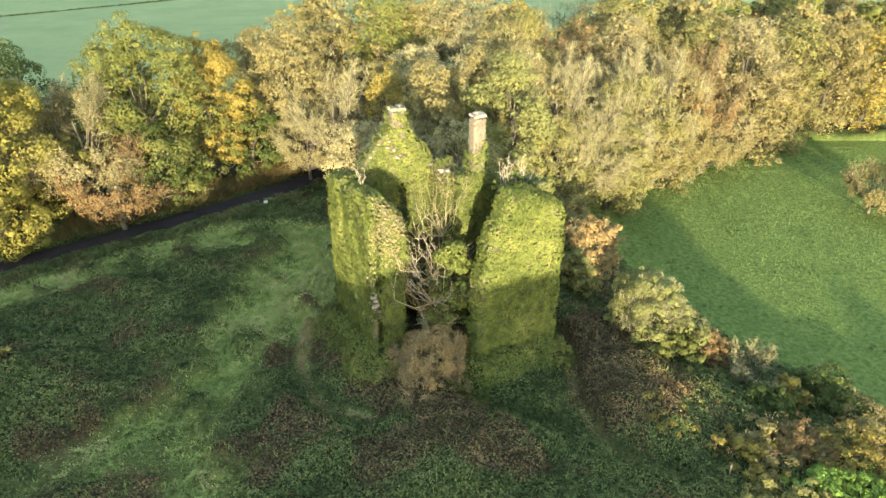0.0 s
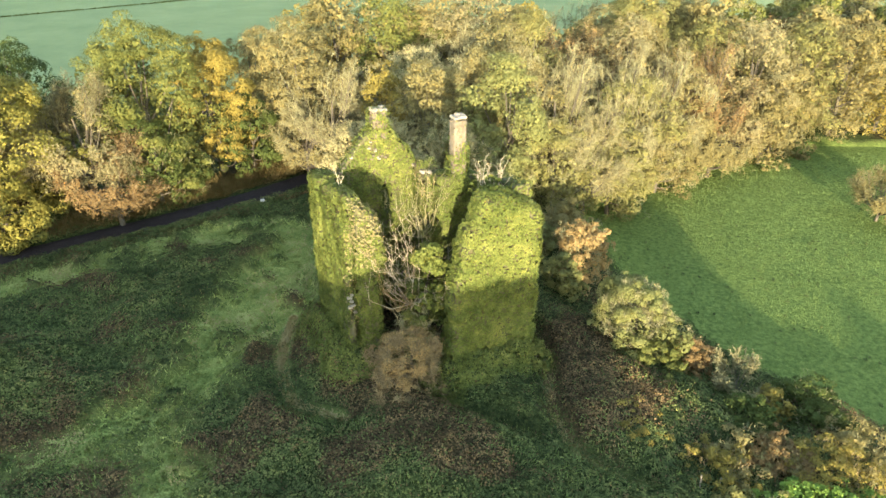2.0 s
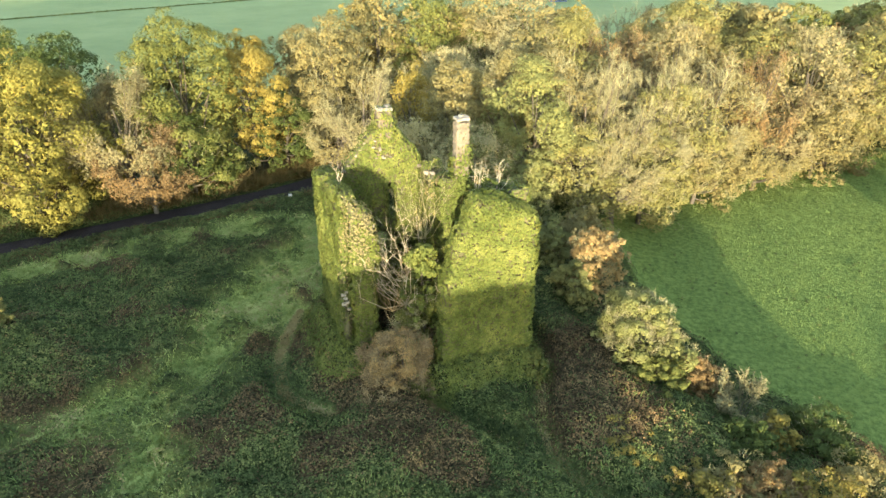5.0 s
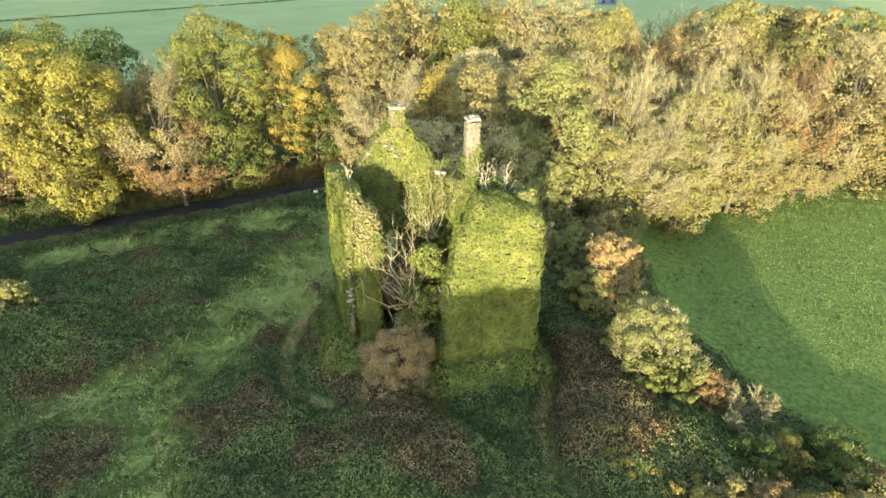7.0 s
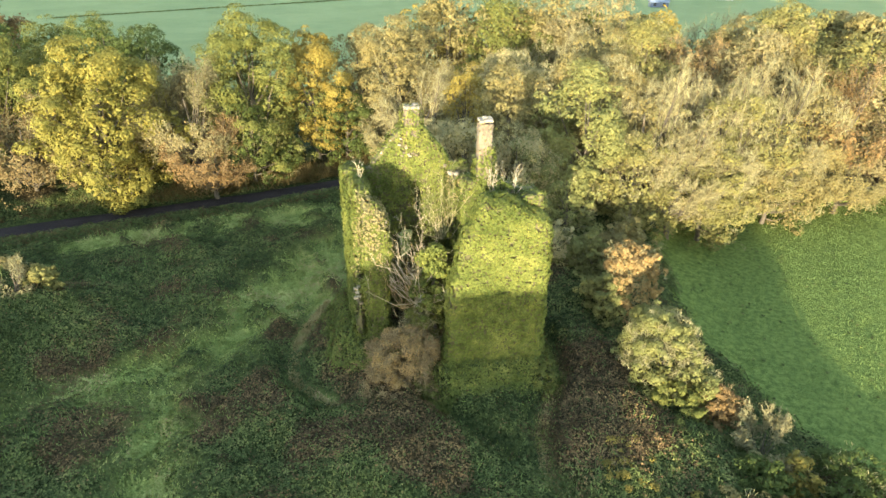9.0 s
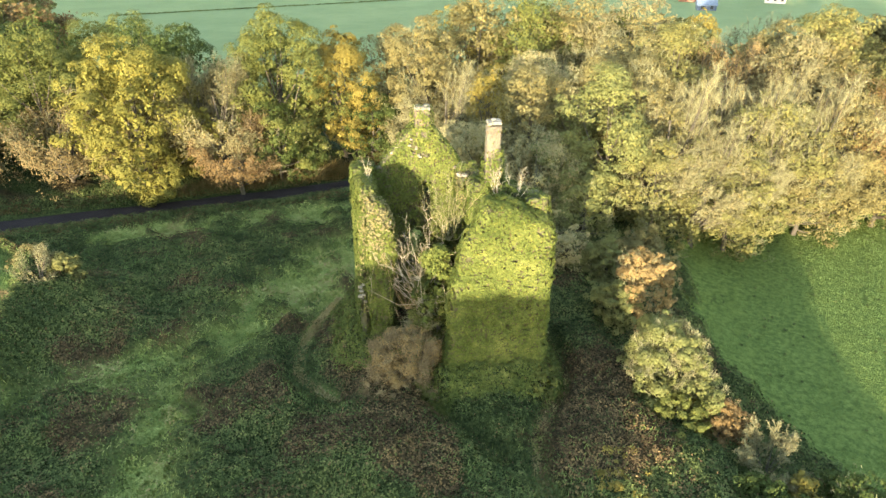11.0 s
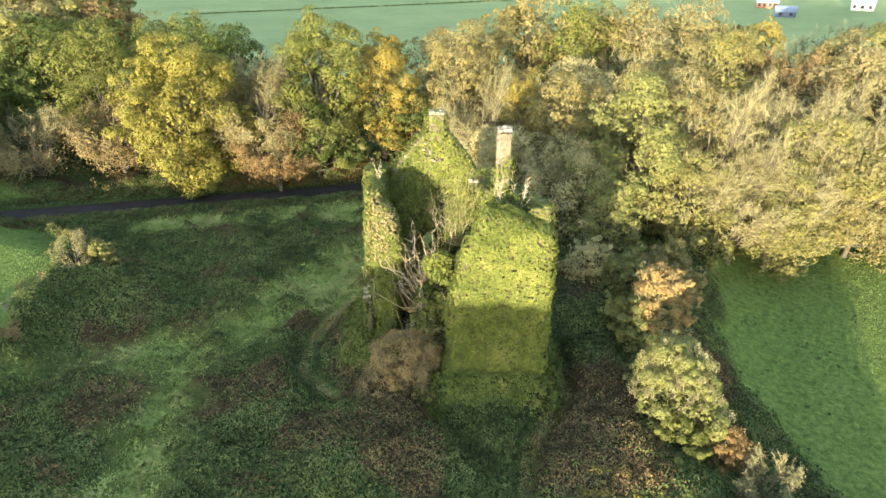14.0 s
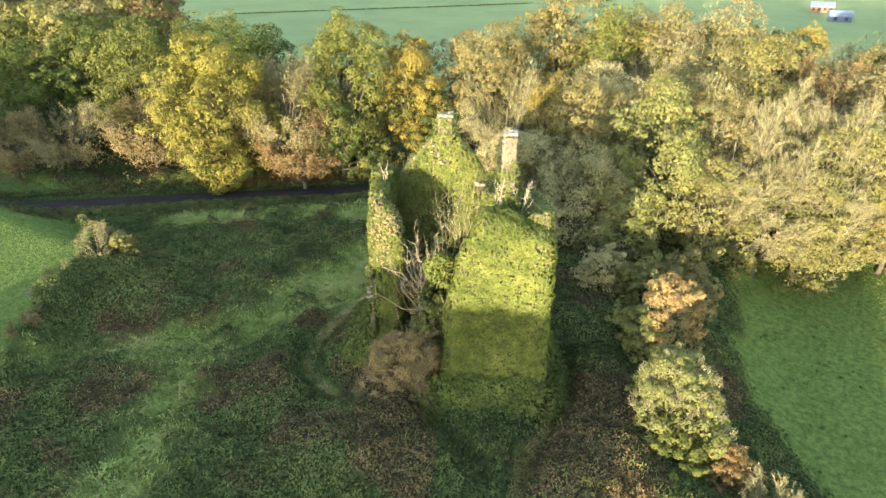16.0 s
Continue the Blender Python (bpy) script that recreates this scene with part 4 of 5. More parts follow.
WOOD += [
    ("olive_tree", 6.5, 80.0, 15.0, 4.8, "olive", "tree in olive-gold leaf", 3600, 600, 0.42),
    ("bare_tree", 13.5, 81.0, 15.0, 4.6, "tan", "tall bare tree with pale twigs", 2000, 3000, 0.4),
    ("brown_tree", 20.0, 87.0, 15.0, 5.0, "brown", "brown tree in the wood", 3000, 1500, 0.42),
    ("olive_tree", 24.5, 90.5, 15.0, 5.0, "tan", "tan tree in the wood", 3200, 1000, 0.44),
    ("olive_tree", 7.5, 93.0, 16.4, 5.2, "olive", "tree in olive-gold leaf", 3400, 500, 0.46),
    ("green_tree", -1.5, 97.0, 17.4, 5.8, "olive", "large tree in olive-gold leaf", 3800, 0, 0.48),
    ("olive_tree", 4.5, 101.0, 17.6, 5.8, "tan", "large tree in tan leaf", 3600, 600, 0.48),
    ("olive_tree", -10.0, 99.0, 17.6, 5.8, "green", "large tree in yellowing leaf", 3800, 0, 0.48),
    ("green_tree", -75.0, 50.0, 13.0, 5.2, "dark_green", "dark green tree beside the lane", 3400, 0, 0.46),
    ("green_tree", -82.0, 58.0, 15.0, 5.6, "green", "green tree behind the lane", 3400, 0, 0.48),
    ("green_tree", -70.0, 66.5, 15.5, 5.4, "dark_green", "dark green tree behind the lane", 3400, 0, 0.48),
    ("brown_tree", -78.0, 43.0, 10.0, 4.8, "brown", "brown half-bare tree beside the lane", 2400, 1800, 0.42),
    ("green_tree", -64.0, 71.0, 15.0, 5.0, "green", "green tree behind the lane", 3400, 0, 0.46),
    ("brown_tree", -90.0, 66.0, 14.0, 5.4, "brown", "brown-green tree behind the lane", 3200, 600, 0.48),
    ("green_tree", -45.5, 66.5, 15.6, 4.6, "dark_green", "dark green tree behind the lane", 3400, 0, 0.44),

    ("olive_tree", 8.5, 70.5, 13.5, 4.4, "olive", "tree in olive-gold leaf", 3200, 1500, 0.4),
    ("bare_tree", 16.0, 66.5, 12.0, 4.4, "tan", "bare tree with pale twigs over yellow leaf", 2200, 3200, 0.36),
    ("bare_tree", 15.5, 77.5, 14.6, 4.8, "tan", "tall bare tree with pale twigs", 2200, 3800, 0.38),
    ("olive_tree", 22.5, 74.5, 11.0, 4.6, "lime", "yellow-green tree at the wood's edge", 3600, 1800, 0.4),
    ("bare_tree", 22.5, 83.5, 14.4, 5.0, "tan", "tall bare tree with pale twigs", 2200, 3800, 0.38),
    ("olive_tree", 30.5, 82.0, 10.0, 4.6, "olive", "golden tree at the wood's edge", 3800, 1200, 0.4),
    ("brown_tree", 29.5, 91.0, 14.4, 5.2, "olive", "golden-brown tree in the wood", 3600, 1000, 0.44),
    ("russet_tree", 39.0, 86.5, 9.5, 4.6, "tan", "tan tree at the wood's edge", 3600, 1200, 0.42),
    ("yellow_tree", 38.0, 97.0, 14.0, 5.4, "lime", "yellow-green tree in the wood", 3800, 0, 0.46),
    ("olive_tree", 47.0, 91.0, 9.0, 4.8, "olive", "olive tree at the wood's edge", 3800, 600, 0.42),
    ("brown_tree", 25.0, 98.0, 15.0, 5.4, "olive", "golden-brown tree in the wood", 3600, 800, 0.46),
    ("brown_tree", -8.0, 64.0, 8.5, 3.6, "pale_tan", "low tan tree behind the ruin", 2800, 900, 0.38),
    ("bare_tree", -15.5, 70.0, 9.0, 3.6, "olive", "low olive tree beside the lane", 2600, 1600, 0.36),
    ("brown_tree", 1.5, 71.0, 13.0, 4.0, "pale_tan", "brown tree in the wood", 2800, 1500, 0.4),
    ("brown_tree", -3.0, 74.0, 13.5, 4.2, "pale_tan", "tan tree in the wood", 2800, 1500, 0.4),
    ("brown_tree", -45.0, 54.5, 11.5, 4.4, "olive", "olive-brown tree beside the lane", 3600, 900, 0.38),
    ("brown_tree", -39.0, 60.5, 15.0, 4.4, "tan", "tan tree behind the lane", 3000, 1500, 0.38),
    ("green_tree", -29.0, 61.0, 9.0, 3.6, "dark_green", "dark green tree beside the lane", 3000, 300, 0.36),
    ("green_tree", -34.0, 67.0, 16.0, 4.6, "green", "yellowing green tree behind the lane", 3600, 0, 0.42),
    ("green_tree", -57.0, 54.6, 14.8, 5.2, "green", "broad tree in fresh green leaf beside the lane", 4600, 0, 0.42),
    ("green_tree", -56.5, 70.0, 15.5, 5.0, "green", "green tree behind the lane", 3600, 0, 0.44),
    ("olive_tree", -22.0, 86.0, 14.5, 5.0, "olive", "tree in olive-gold leaf", 3600, 300, 0.44),
    ("olive_tree", 13.2, 122.0, 13.6, 4.0, "gold", "small golden tree out in the pasture", 3000, 0, 0.46),
    ("bare_tree", 23.0, 124.0, 16.0, 7.0, "tan", "broad pale tree out in the pasture", 2600, 1500, 0.46),
    ("russet_tree", 12.6, 99.0, 14.8, 4.8, "orange", "broad tree in rusty orange leaf", 4200, 500, 0.44),
    ("russet_tree", 17.8, 100.0, 14.6, 4.8, "orange", "broad tree in rusty orange leaf", 4200, 500, 0.44),
    ("brown_tree", 8.6, 103.0, 13.6, 4.6, "brown", "brown half-bare tree in the wood", 3200, 900, 0.44),
    ("olive_tree", 24.0, 106.0, 14.0, 5.0, "olive", "tree in olive-gold leaf", 3600, 300, 0.46),
    ("olive_tree", -4.5, 93.0, 16.4, 5.0, "olive", "tree in olive-gold leaf", 3600, 300, 0.46),
    ("olive_tree", -19.5, 94.5, 16.2, 5.0, "gold", "tree in golden leaf", 3600, 300, 0.46),
    ("olive_tree", 1.5, 90.0, 15.4, 4.8, "tan", "tan tree in the wood", 3600, 600, 0.44),
]
for i, (name, x, y, top, radius, leaf, label, leaves, twigs, size) in enumerate(WOOD):
    near = y < 84
    thin = name in THIN_CROWN and leaf != "pale_tan"
    bare = name == "bare_tree"
    n_leaf = int((3000 if bare else 14000 if name == "weeping_tree" else 9000 if thin else leaves * 2.6) * (1 if near else 0.8))
    n_twig = int((15000 if bare and x > -10 else 10000 if bare else 6500 if thin else twigs * 1.7) * (1 if near else 0.6))
    tree(name, x, y, top + 0.5, radius * 1.14, leaf, label, 100 + i, n_leaf, n_twig, size * (0.4 if near else 0.46), group="trees of the wood", droop=0.06 if name == "weeping_tree" else 0.0,
         low=0.02 if top < 11 else 0.05, count=19 if radius > 5 else 15, skirt=3800 if bare and x > 4 else 2600 if thin and x < -42 else 0, twig=BROWN_TWIG if name == "russet_tree" else None)


def far_wood():
    """The wood goes on behind: a few far trees, repeated."""
    rng = np.random.default_rng(77)
    kinds = [("olive_tree", "olive", "tree in olive-gold leaf in the wood", 3400, 200), ("brown_tree", "tan", "tan half-bare tree in the wood", 3000, 2500), ("green_tree", "green", "yellowing green tree in the wood", 3400, 0),
             ("russet_tree", "russet", "russet tree in the wood", 3200, 2500), ("yellow_tree", "lime", "yellow-green tree in the wood", 3400, 0)]
    models = [tree(n, 60.0 + 9 * i, 112 + 3 * i, 14.0, 5.6, leaf, label, 300 + i, leaves, max(twigs, 1500), 0.42, group="trees of the wood") for i, (n, leaf, label, leaves, twigs) in enumerate(kinds)]
    spots = []
    for x in np.arange(-22, 120, 8.0):
        for y in np.arange(98, 176, 9.0):
            px, py = x + rng.normal(0, 2.2), y + rng.normal(0, 2.4)
            if py > 150 or px > 0.78 * py + 8 or py < 100 + 0.12 * max(0, px - 30) or (px < 28 and py > 104 + 0.5 * max(0.0, px)):
                continue
            spots.append((px, py))
    for x in np.arange(-178, -70, 9.0):
        for y in np.arange(62, 130, 9.0):
            px, py = x + rng.normal(0, 2), y + rng.normal(0, 2)
            if px < 10.0 - 1.31 * (py - 5.7) and px > -40 - 1.75 * (py - 5.7):
                spots.append((px, py))
    for px, py in spots:
        m = models[rng.integers(len(models))]
        s = rng.uniform(0.82, 1.12)
        o = copy_thing(m, pose(px, py, float(land(px, py)), 0, 0, rng.uniform(0, 360)))
        o.scale = (s, s, s * rng.uniform(0.9, 1.05))


far_wood()

# ---- bushes beside the field ----
BUSHES = [
    ("hawthorn_bush", 15.0, 39.0, 5.0, 3.0, "light_green", "pale silvery hawthorn bush with tangled twigs", 3400, 2000, 0.22, TWIG),
    ("autumn_bush", 12.4, 46.8, 5.6, 2.3, "orange", "tall bush with orange-pink leaves at its top", 1500, 900, 0.26, TWIG),
    ("green_bush", 10.8, 45.0, 3.6, 1.9, "light_green", "yellow-green bush under the orange one", 1800, 0, 0.24, TWIG),
    ("bare_bush", 21.2, 34.4, 3.0, 2.1, "tan", "bare pale bush with spreading twigs", 900, 5000, 0.2, TWIG),
    ("rust_bush", 18.6, 36.6, 2.0, 1.5, "russet", "low rust-red bush beside the hawthorn", 1300, 500, 0.2, BROWN_TWIG),
    ("gold_bush", 22.8, 32.6, 0.9, 1.2, "gold", "low golden bush in the scrub", 1000, 200, 0.2, TWIG),
    ("green_bush", 16.0, 35.8, 1.6, 2.2, "green", "low green bush below the hawthorn", 2200, 0, 0.2, TWIG),
    ("green_bush", 20.5, 31.0, 1.0, 2.2, "dark_green", "low dark green bush", 2000, 0, 0.2, TWIG),
    ("green_bush", 25.5, 33.0, 0.7, 2.4, "dark_green", "low dark bush at the field's edge", 2200, 200, 0.2, TWIG),
    ("rust_bush", 13.0, 29.5, 1.0, 2.2, "gold", "low patch of golden-brown bramble", 1500, 300, 0.2, BROWN_TWIG),
    ("rust_bush", 23.0, 26.0, 1.5, 2.8, "gold", "low bank of golden bramble", 1800, 300, 0.2, BROWN_TWIG),
    ("green_bush", 20.4, 24.0, 1.0, 2.0, "fresh_green", "bright green bush beside the fence posts", 2600, 0, 0.2, TWIG),
    ("rust_bush", 17.4, 26.6, 1.1, 2.0, "gold", "low golden bramble beside the fence posts", 1500, 300, 0.2, BROWN_TWIG),
    ("rust_bush", 20.8, 27.6, 1.2, 2.2, "russet", "low rusty bramble bank", 1800, 300, 0.2, BROWN_TWIG),
    ("green_bush", 22.5, 22.5, 1.6, 2.8, "fresh_green", "bright green bush near the posts", 2400, 0, 0.2, TWIG),
    ("green_bush", 9.3, 51.5, 3.6, 2.4, "light_green", "green bush behind the ruin", 2200, 300, 0.26, TWIG),
    ("green_bush", 12.0, 53.5, 4.0, 2.6, "olive", "olive bush behind the ruin", 2200, 500, 0.26, TWIG),
    ("bare_bush", 6.0, 51.5, 4.2, 2.2, "pale_tan", "brown bush behind the ruin", 1400, 900, 0.26, TWIG),
    ("bare_sapling", -29.2, 30.3, 7.4, 1.6, "tan", "bare sapling with thin tan twigs on the lawn's hedge", 120, 800, 0.2, TWIG),
    ("green_bush", -28.6, 32.0, 5.2, 1.2, "lime", "yellow-green bush in the lawn's hedge", 1300, 0, 0.24, TWIG),
    ("bare_bush", -29.6, 27.2, 4.4, 1.3, "tan", "bare brown bush in the lawn's hedge", 150, 700, 0.2, BROWN_TWIG),
    ("bare_bush", -25.6, 22.4, 4.0, 1.4, "brown", "low brown bush in the lawn's hedge", 500, 900, 0.2, BROWN_TWIG),
    ("green_bush", -33.5, 33.0, 4.2, 1.6, "olive", "low olive bush in the lawn's hedge", 900, 300, 0.2, TWIG),
    ("green_bush", 19.2, 27.6, 1.0, 2.4, "olive", "low golden-green bramble bush", 2200, 200, 0.2, TWIG),
    ("rust_bush", 17.6, 22.6, 1.3, 2.2, "lime", "low yellow-green bramble bush", 2200, 200, 0.2, TWIG),
    ("green_bush", 26.0, 28.6, 0.6, 2.6, "olive", "low golden-green bush at the field's edge", 2200, 200, 0.2, TWIG),
    ("bare_bush", -27.9, 25.4, 4.4, 1.4, "tan", "bare grey bush in the lawn's hedge", 150, 1300, 0.2, GREY_TWIG),
]
for i, (name, x, y, top, radius, leaf, label, leaves, twigs, size, twig) in enumerate(BUSHES):
    tree(name, x, y, top, radius, leaf, label, 700 + i, int(leaves * (2.6 if name in THIN_CROWN else 4.0)), int(twigs * (2.4 if name in THIN_CROWN else 2.0)), size * 0.5, low=0.05, count=13, twig=twig, category="bush", thick=0.07)


# ---- growth in and on the ruin ----
def dead_shrub(name, a, b, z, height, radius, count, material, label, seed, spread=0.8, thick=0.03):
    """A bare shrub: crooked stems that fork twice, in the ruin's axes."""
    rng = np.random.default_rng(seed)
    foot = castle(a, b, z)
    ob = tagged(new(name), label, "shrub")
    ob.location = Vector(foot)
    stems, side = [], []
    for _ in range(count):
        way = unit(np.array([rng.normal(0, spread), rng.normal(0, spread), 1.0]))
        long = height * rng.uniform(0.7, 1.1)
        t = np.linspace(0, 1, 6)[:, None]
        wander = np.cumsum(rng.normal(0, 0.06 * height, (6, 3)), 0) * (t > 0)
        line = way * long * t + wander
        line[:, :2] = np.clip(line[:, :2], -radius * 1.3, radius * 1.3)
        stems.append(tube_arrays(line, thick * np.linspace(1, 0.2, 6), 4))
        for k in (2, 3, 4, 5):
            for _ in range(3):
                w = unit(way + rng.normal(0, 0.7, 3))
                side.append((line[k], line[k] + w * height * rng.uniform(0.1, 0.3)))
    for v, f in stems:
        part("stem", mesh_of("stem", v, f, material, True), ob)
    p = np.array(side)
    v, f = blade_arrays(rng, p[:, 0], p[:, 1], thick * 0.5)
    tagged(part("brushwood", mesh_of("brushwood", v, f, material), ob), kind="stuff")
    return ob


dead_shrub("dead_shrub", 4.4, 3.4, 5.2, 4.8, 1.8, 22, GREY_TWIG, "dead grey shrub with crooked bare branches inside the ruin", 41, 0.8, 0.035)
dead_shrub("dead_shrub", 5.0, 4.6, 6.0, 4.4, 1.4, 16, GREY_TWIG, "tangle of dead grey branches inside the ruin", 47, 0.7, 0.025)
dead_shrub("bramble_tangle", 3.4, 3.2, 5.0, 3.8, 0.8, 12, BROWN_TWIG, "withered brown tangle hanging on the pier", 48, 0.3, 0.02)
dead_shrub("bare_sapling", 6.6, 6.4, 8.2, 4.6, 1.2, 22, TWIG, "bare pale sapling growing inside the ruin", 42, 0.28, 0.02)
dead_shrub("bare_sapling", 8.9, 2.4, 12.6, 2.0, 0.7, 6, GREY_TWIG, "small bare sapling on the wall top", 43, 0.25, 0.03)
dead_shrub("bare_sapling", 10.0, 2.6, 12.6, 1.9, 0.7, 7, GREY_TWIG, "small bare sapling on the wall top", 44, 0.3, 0.03)
dead_shrub("bare_sapling", 1.4, 7.4, 12.6, 1.3, 0.5, 4, GREY_TWIG, "small bare sapling on the side wall", 45, 0.3, 0.03)
dead_shrub("dead_shrub", 4.9, 1.4, 2.0, 3.4, 1.5, 12, BROWN_TWIG, "brown bare shrub at the foot of the breach", 46, 0.9, 0.03)


def ruin_bush(name, a, b, z, radius, height, leaf_material, label, seed, count=2500, size=0.22, twigs=0, twig=None, stem=0.12):
    rng = np.random.default_rng(seed)
    foot = castle(a, b, z)
    ob = tagged(new(name), label, "bush")
    ob.location = Vector(foot)
    c, r = lobes_of(rng, height, radius, height * 0.05, 9, False)
    part("trunk", trunk_mesh(rng, height, radius, c, 0, stem, BARK), ob)
    p, d = crown_points(rng, c, r, count)
    v, f = leaf_arrays(rng, p, unit(d + rng.normal(0, 0.5, d.shape) + np.array([0, 0, 0.3])), size, 0.85, 0.2)
    part("crown", mesh_of("crown", v, f, leaf_material), ob)
    if twigs:
        p, d = crown_points(rng, c, r, twigs)
        w = unit(d + rng.normal(0, 0.4, d.shape))
        v, f = blade_arrays(rng, p - w * 0.4, p + w * 0.45, 0.02)
        tagged(part("brushwood", mesh_of("brushwood", v, f, twig), ob), kind="stuff")
    return ob


DRY_LEAF = leafy("dry_leaves", [(0.14, 0.098, 0.046), (0.235, 0.166, 0.077), (0.32, 0.235, 0.112)])
ruin_bush("ivy_clad_stump", 5.5, 2.7, 3.2, 1.4, 6.6, IVY, "tree stump clad in ivy inside the breach", 51, 9000, 0.16)
ruin_bush("brown_shrub", 3.4, 1.3, 0.0, 2.5, 4.4, DRY_LEAF, "tan-brown withered shrub filling the breach", 52, 10000, 0.1, 7000, BROWN_TWIG)
ruin_bush("bramble_bush", 4.4, 2.6, 0.0, 1.5, 5.2, LEAF["green"], "green and brown bramble climbing in the breach", 58, 5000, 0.14, 1500, TWIG)
ruin_bush("brown_shrub", 2.2, 0.9, 0.0, 1.5, 2.6, DRY_LEAF, "low brown shrub against the pier", 56, 4500, 0.13, 2500, BROWN_TWIG)
ruin_bush("ivy_bush", 4.6, 0.4, 0.0, 1.2, 1.7, LEAF["green"], "green bramble at the foot of the breach", 57, 2500, 0.13)
ruin_bush("ivy_bush", 9.4, 2.6, 12.2, 1.1, 1.2, IVY, "ivy and weeds on the wall top", 53, 2000, 0.14)
ruin_bush("ivy_bush", 5.9, 8.2, 0.5, 1.7, 8.0, IVY, "ivy thicket inside the ruin", 54, 6000, 0.16)
ruin_bush("ivy_bush", 11.6, -0.6, 0.0, 1.3, 2.3, LEAF["green"], "bright green bush at the ruin's corner", 55, 3000, 0.14)

# ---- undergrowth ----
def undergrowth(name, x, y, chance, count, size, material, label, category, seed, lift=0.12, aspect=0.8):
    """Leaves strewn over the brambles where chance says so."""
    rng = np.random.default_rng(seed)
    px, py = rng.uniform(*x, count), rng.uniform(*y, count)
    keep = rng.random(count) < chance(px, py)
    px, py = px[keep], py[keep]
    k = len(px)
    z = ground_z(px, py)
    e = 0.3
    n = unit(np.stack([-(ground_z(px + e, py) - z) / e, -(ground_z(px, py + e) - z) / e, np.ones(k)], 1))
    lump = value_noise(px, py, 0.55, seed) * 0.3
    p = np.stack([px, py, z], 1) + n * (lump + lift * rng.random(k))[:, None]
    v, f = spray_arrays(rng, p, unit(n + rng.normal(0, 0.36, n.shape)), size)
    tagged(new(name, mesh_of(name, v, f, material)), label, category, kind="stuff")


def scrub_free(x, y):
    meadow, grass, far, lane = masks(x, y)
    return (1 - meadow) * (1 - grass) * step(1.5, 2.1, lane) * (np.hypot(x - 0.5, y - 40.5) > 3.2)


undergrowth("ivy_skirt", (-11, 11), (29, 44), lambda x, y: step(2.2, 1.0, np.minimum(off_line(x, y, FOOT_LEFT), off_line(x, y, FOOT_RIGHT)) + 0.9 * (value_noise(x, y, 0.9, 21) - 0.5)), 90000, 0.13, IVY, "ivy spilling from the walls over the ground", "ivy", 22, 0.3)
NEAR_X, NEAR_Y = (-46, 34), (14, 62)
undergrowth("bramble_scrub", NEAR_X, NEAR_Y, lambda x, y: scrub_free(x, y) * (1 - 0.85 * browning(x, y)), 520000, 0.108, BRAMBLE, "dark green bramble scrub over the rough ground", "scrub", 81)
undergrowth("dead_bracken", NEAR_X, NEAR_Y, lambda x, y: scrub_free(x, y) * (0.06 + 0.9 * browning(x, y)), 480000, 0.095, BRACKEN, "brown dead bracken and bramble", "scrub", 82)


def tall_grass(name, x, y, chance, count, long, material, label, seed, thin=0.05):
    rng = np.random.default_rng(seed)
    px, py = rng.uniform(*x, count), rng.uniform(*y, count)
    keep = rng.random(count) < chance(px, py)
    px, py = px[keep], py[keep]
    z = ground_z(px, py)
    p = np.stack([px, py, z - 0.03], 1)
    lean = np.stack([value_noise(px, py, 1.7, seed) - 0.5, value_noise(px, py, 1.7, seed + 1) - 0.5, np.full(len(px), 0.42)], 1) + rng.normal(0, 0.22, p.shape)
    v, f = blade_arrays(rng, p, p + unit(lean) * (long * rng.uniform(0.5, 1.2, len(px)))[:, None], thin)
    tagged(new(name, mesh_of(name, v, f, material)), label, "grass", kind="stuff")


undergrowth("path_turf", (-40, 14), (14, 58), lambda x, y: step(0.45, 0.95, masks(x, y)[1]) * step(0.6, 1.0, off_line(x, y, TRAILS[0])) * (0.3 + 0.7 * step(0.35, 0.6, value_noise(x, y, 0.5, 65))), 900000, 0.085, GRASS, "tussocky pale turf of the trodden paths", "grass", 88, 0.22)
tall_grass("path_grass", (-40, 14), (14, 58), lambda x, y: masks(x, y)[1] * step(0.6, 1.0, off_line(x, y, TRAILS[0])) * (0.25 + 0.75 * step(0.35, 0.65, value_noise(x, y, 0.6, 68))), 480000, 0.38, GRASS, "long pale dewy grass along the trodden paths", 83, 0.035)
undergrowth("withered_turf", (-40, 14), (14, 58), lambda x, y: step(0.3, 0.9, masks(x, y)[1]) * step(0.48, 0.62, 0.6 * value_noise(x, y, 2.1, 75) + 0.4 * value_noise(x, y, 0.7, 76)), 170000, 0.085, STRAW, "tan withered tussocks in the paths", "grass", 78, 0.3)
tall_grass("scrub_grass", NEAR_X, NEAR_Y, lambda x, y: scrub_free(x, y) * step(0.5, 0.75, value_noise(x, y, 2.6, 66)) * 0.8, 90000, 0.45, FIELD_GRASS, "long grass coming up through the scrub", 84, 0.03)
tall_grass("withered_grass", (-12, 16), (20, 43), lambda x, y: np.max([w * step(0.5, 0.2, off_line(x, y, t)) for t, w in zip(TRAILS, (1.0, 0.3, 0.1))], 0) * (0.35 + 0.65 * (value_noise(x, y, 1.4, 70) > 0.3)), 700000, 0.24, STRAW, "withered tan grass along the trails", 89, 0.035)
tall_grass("field_tufts", (12, 62), (24, 92), lambda x, y: masks(x, y)[0] * (0.3 + 0.7 * step(0.5, 0.75, value_noise(x, y, 0.9, 67))), 230000, 0.2, FIELD_GRASS, "short green pasture grass in tufts", 85, 0.03)


tall_grass("lawn_tufts", (-62, -24), (8, 42), lambda x, y: masks(x, y)[0], 60000, 0.2, FIELD_GRASS, "short bright green grass of the lawn", 90, 0.035)


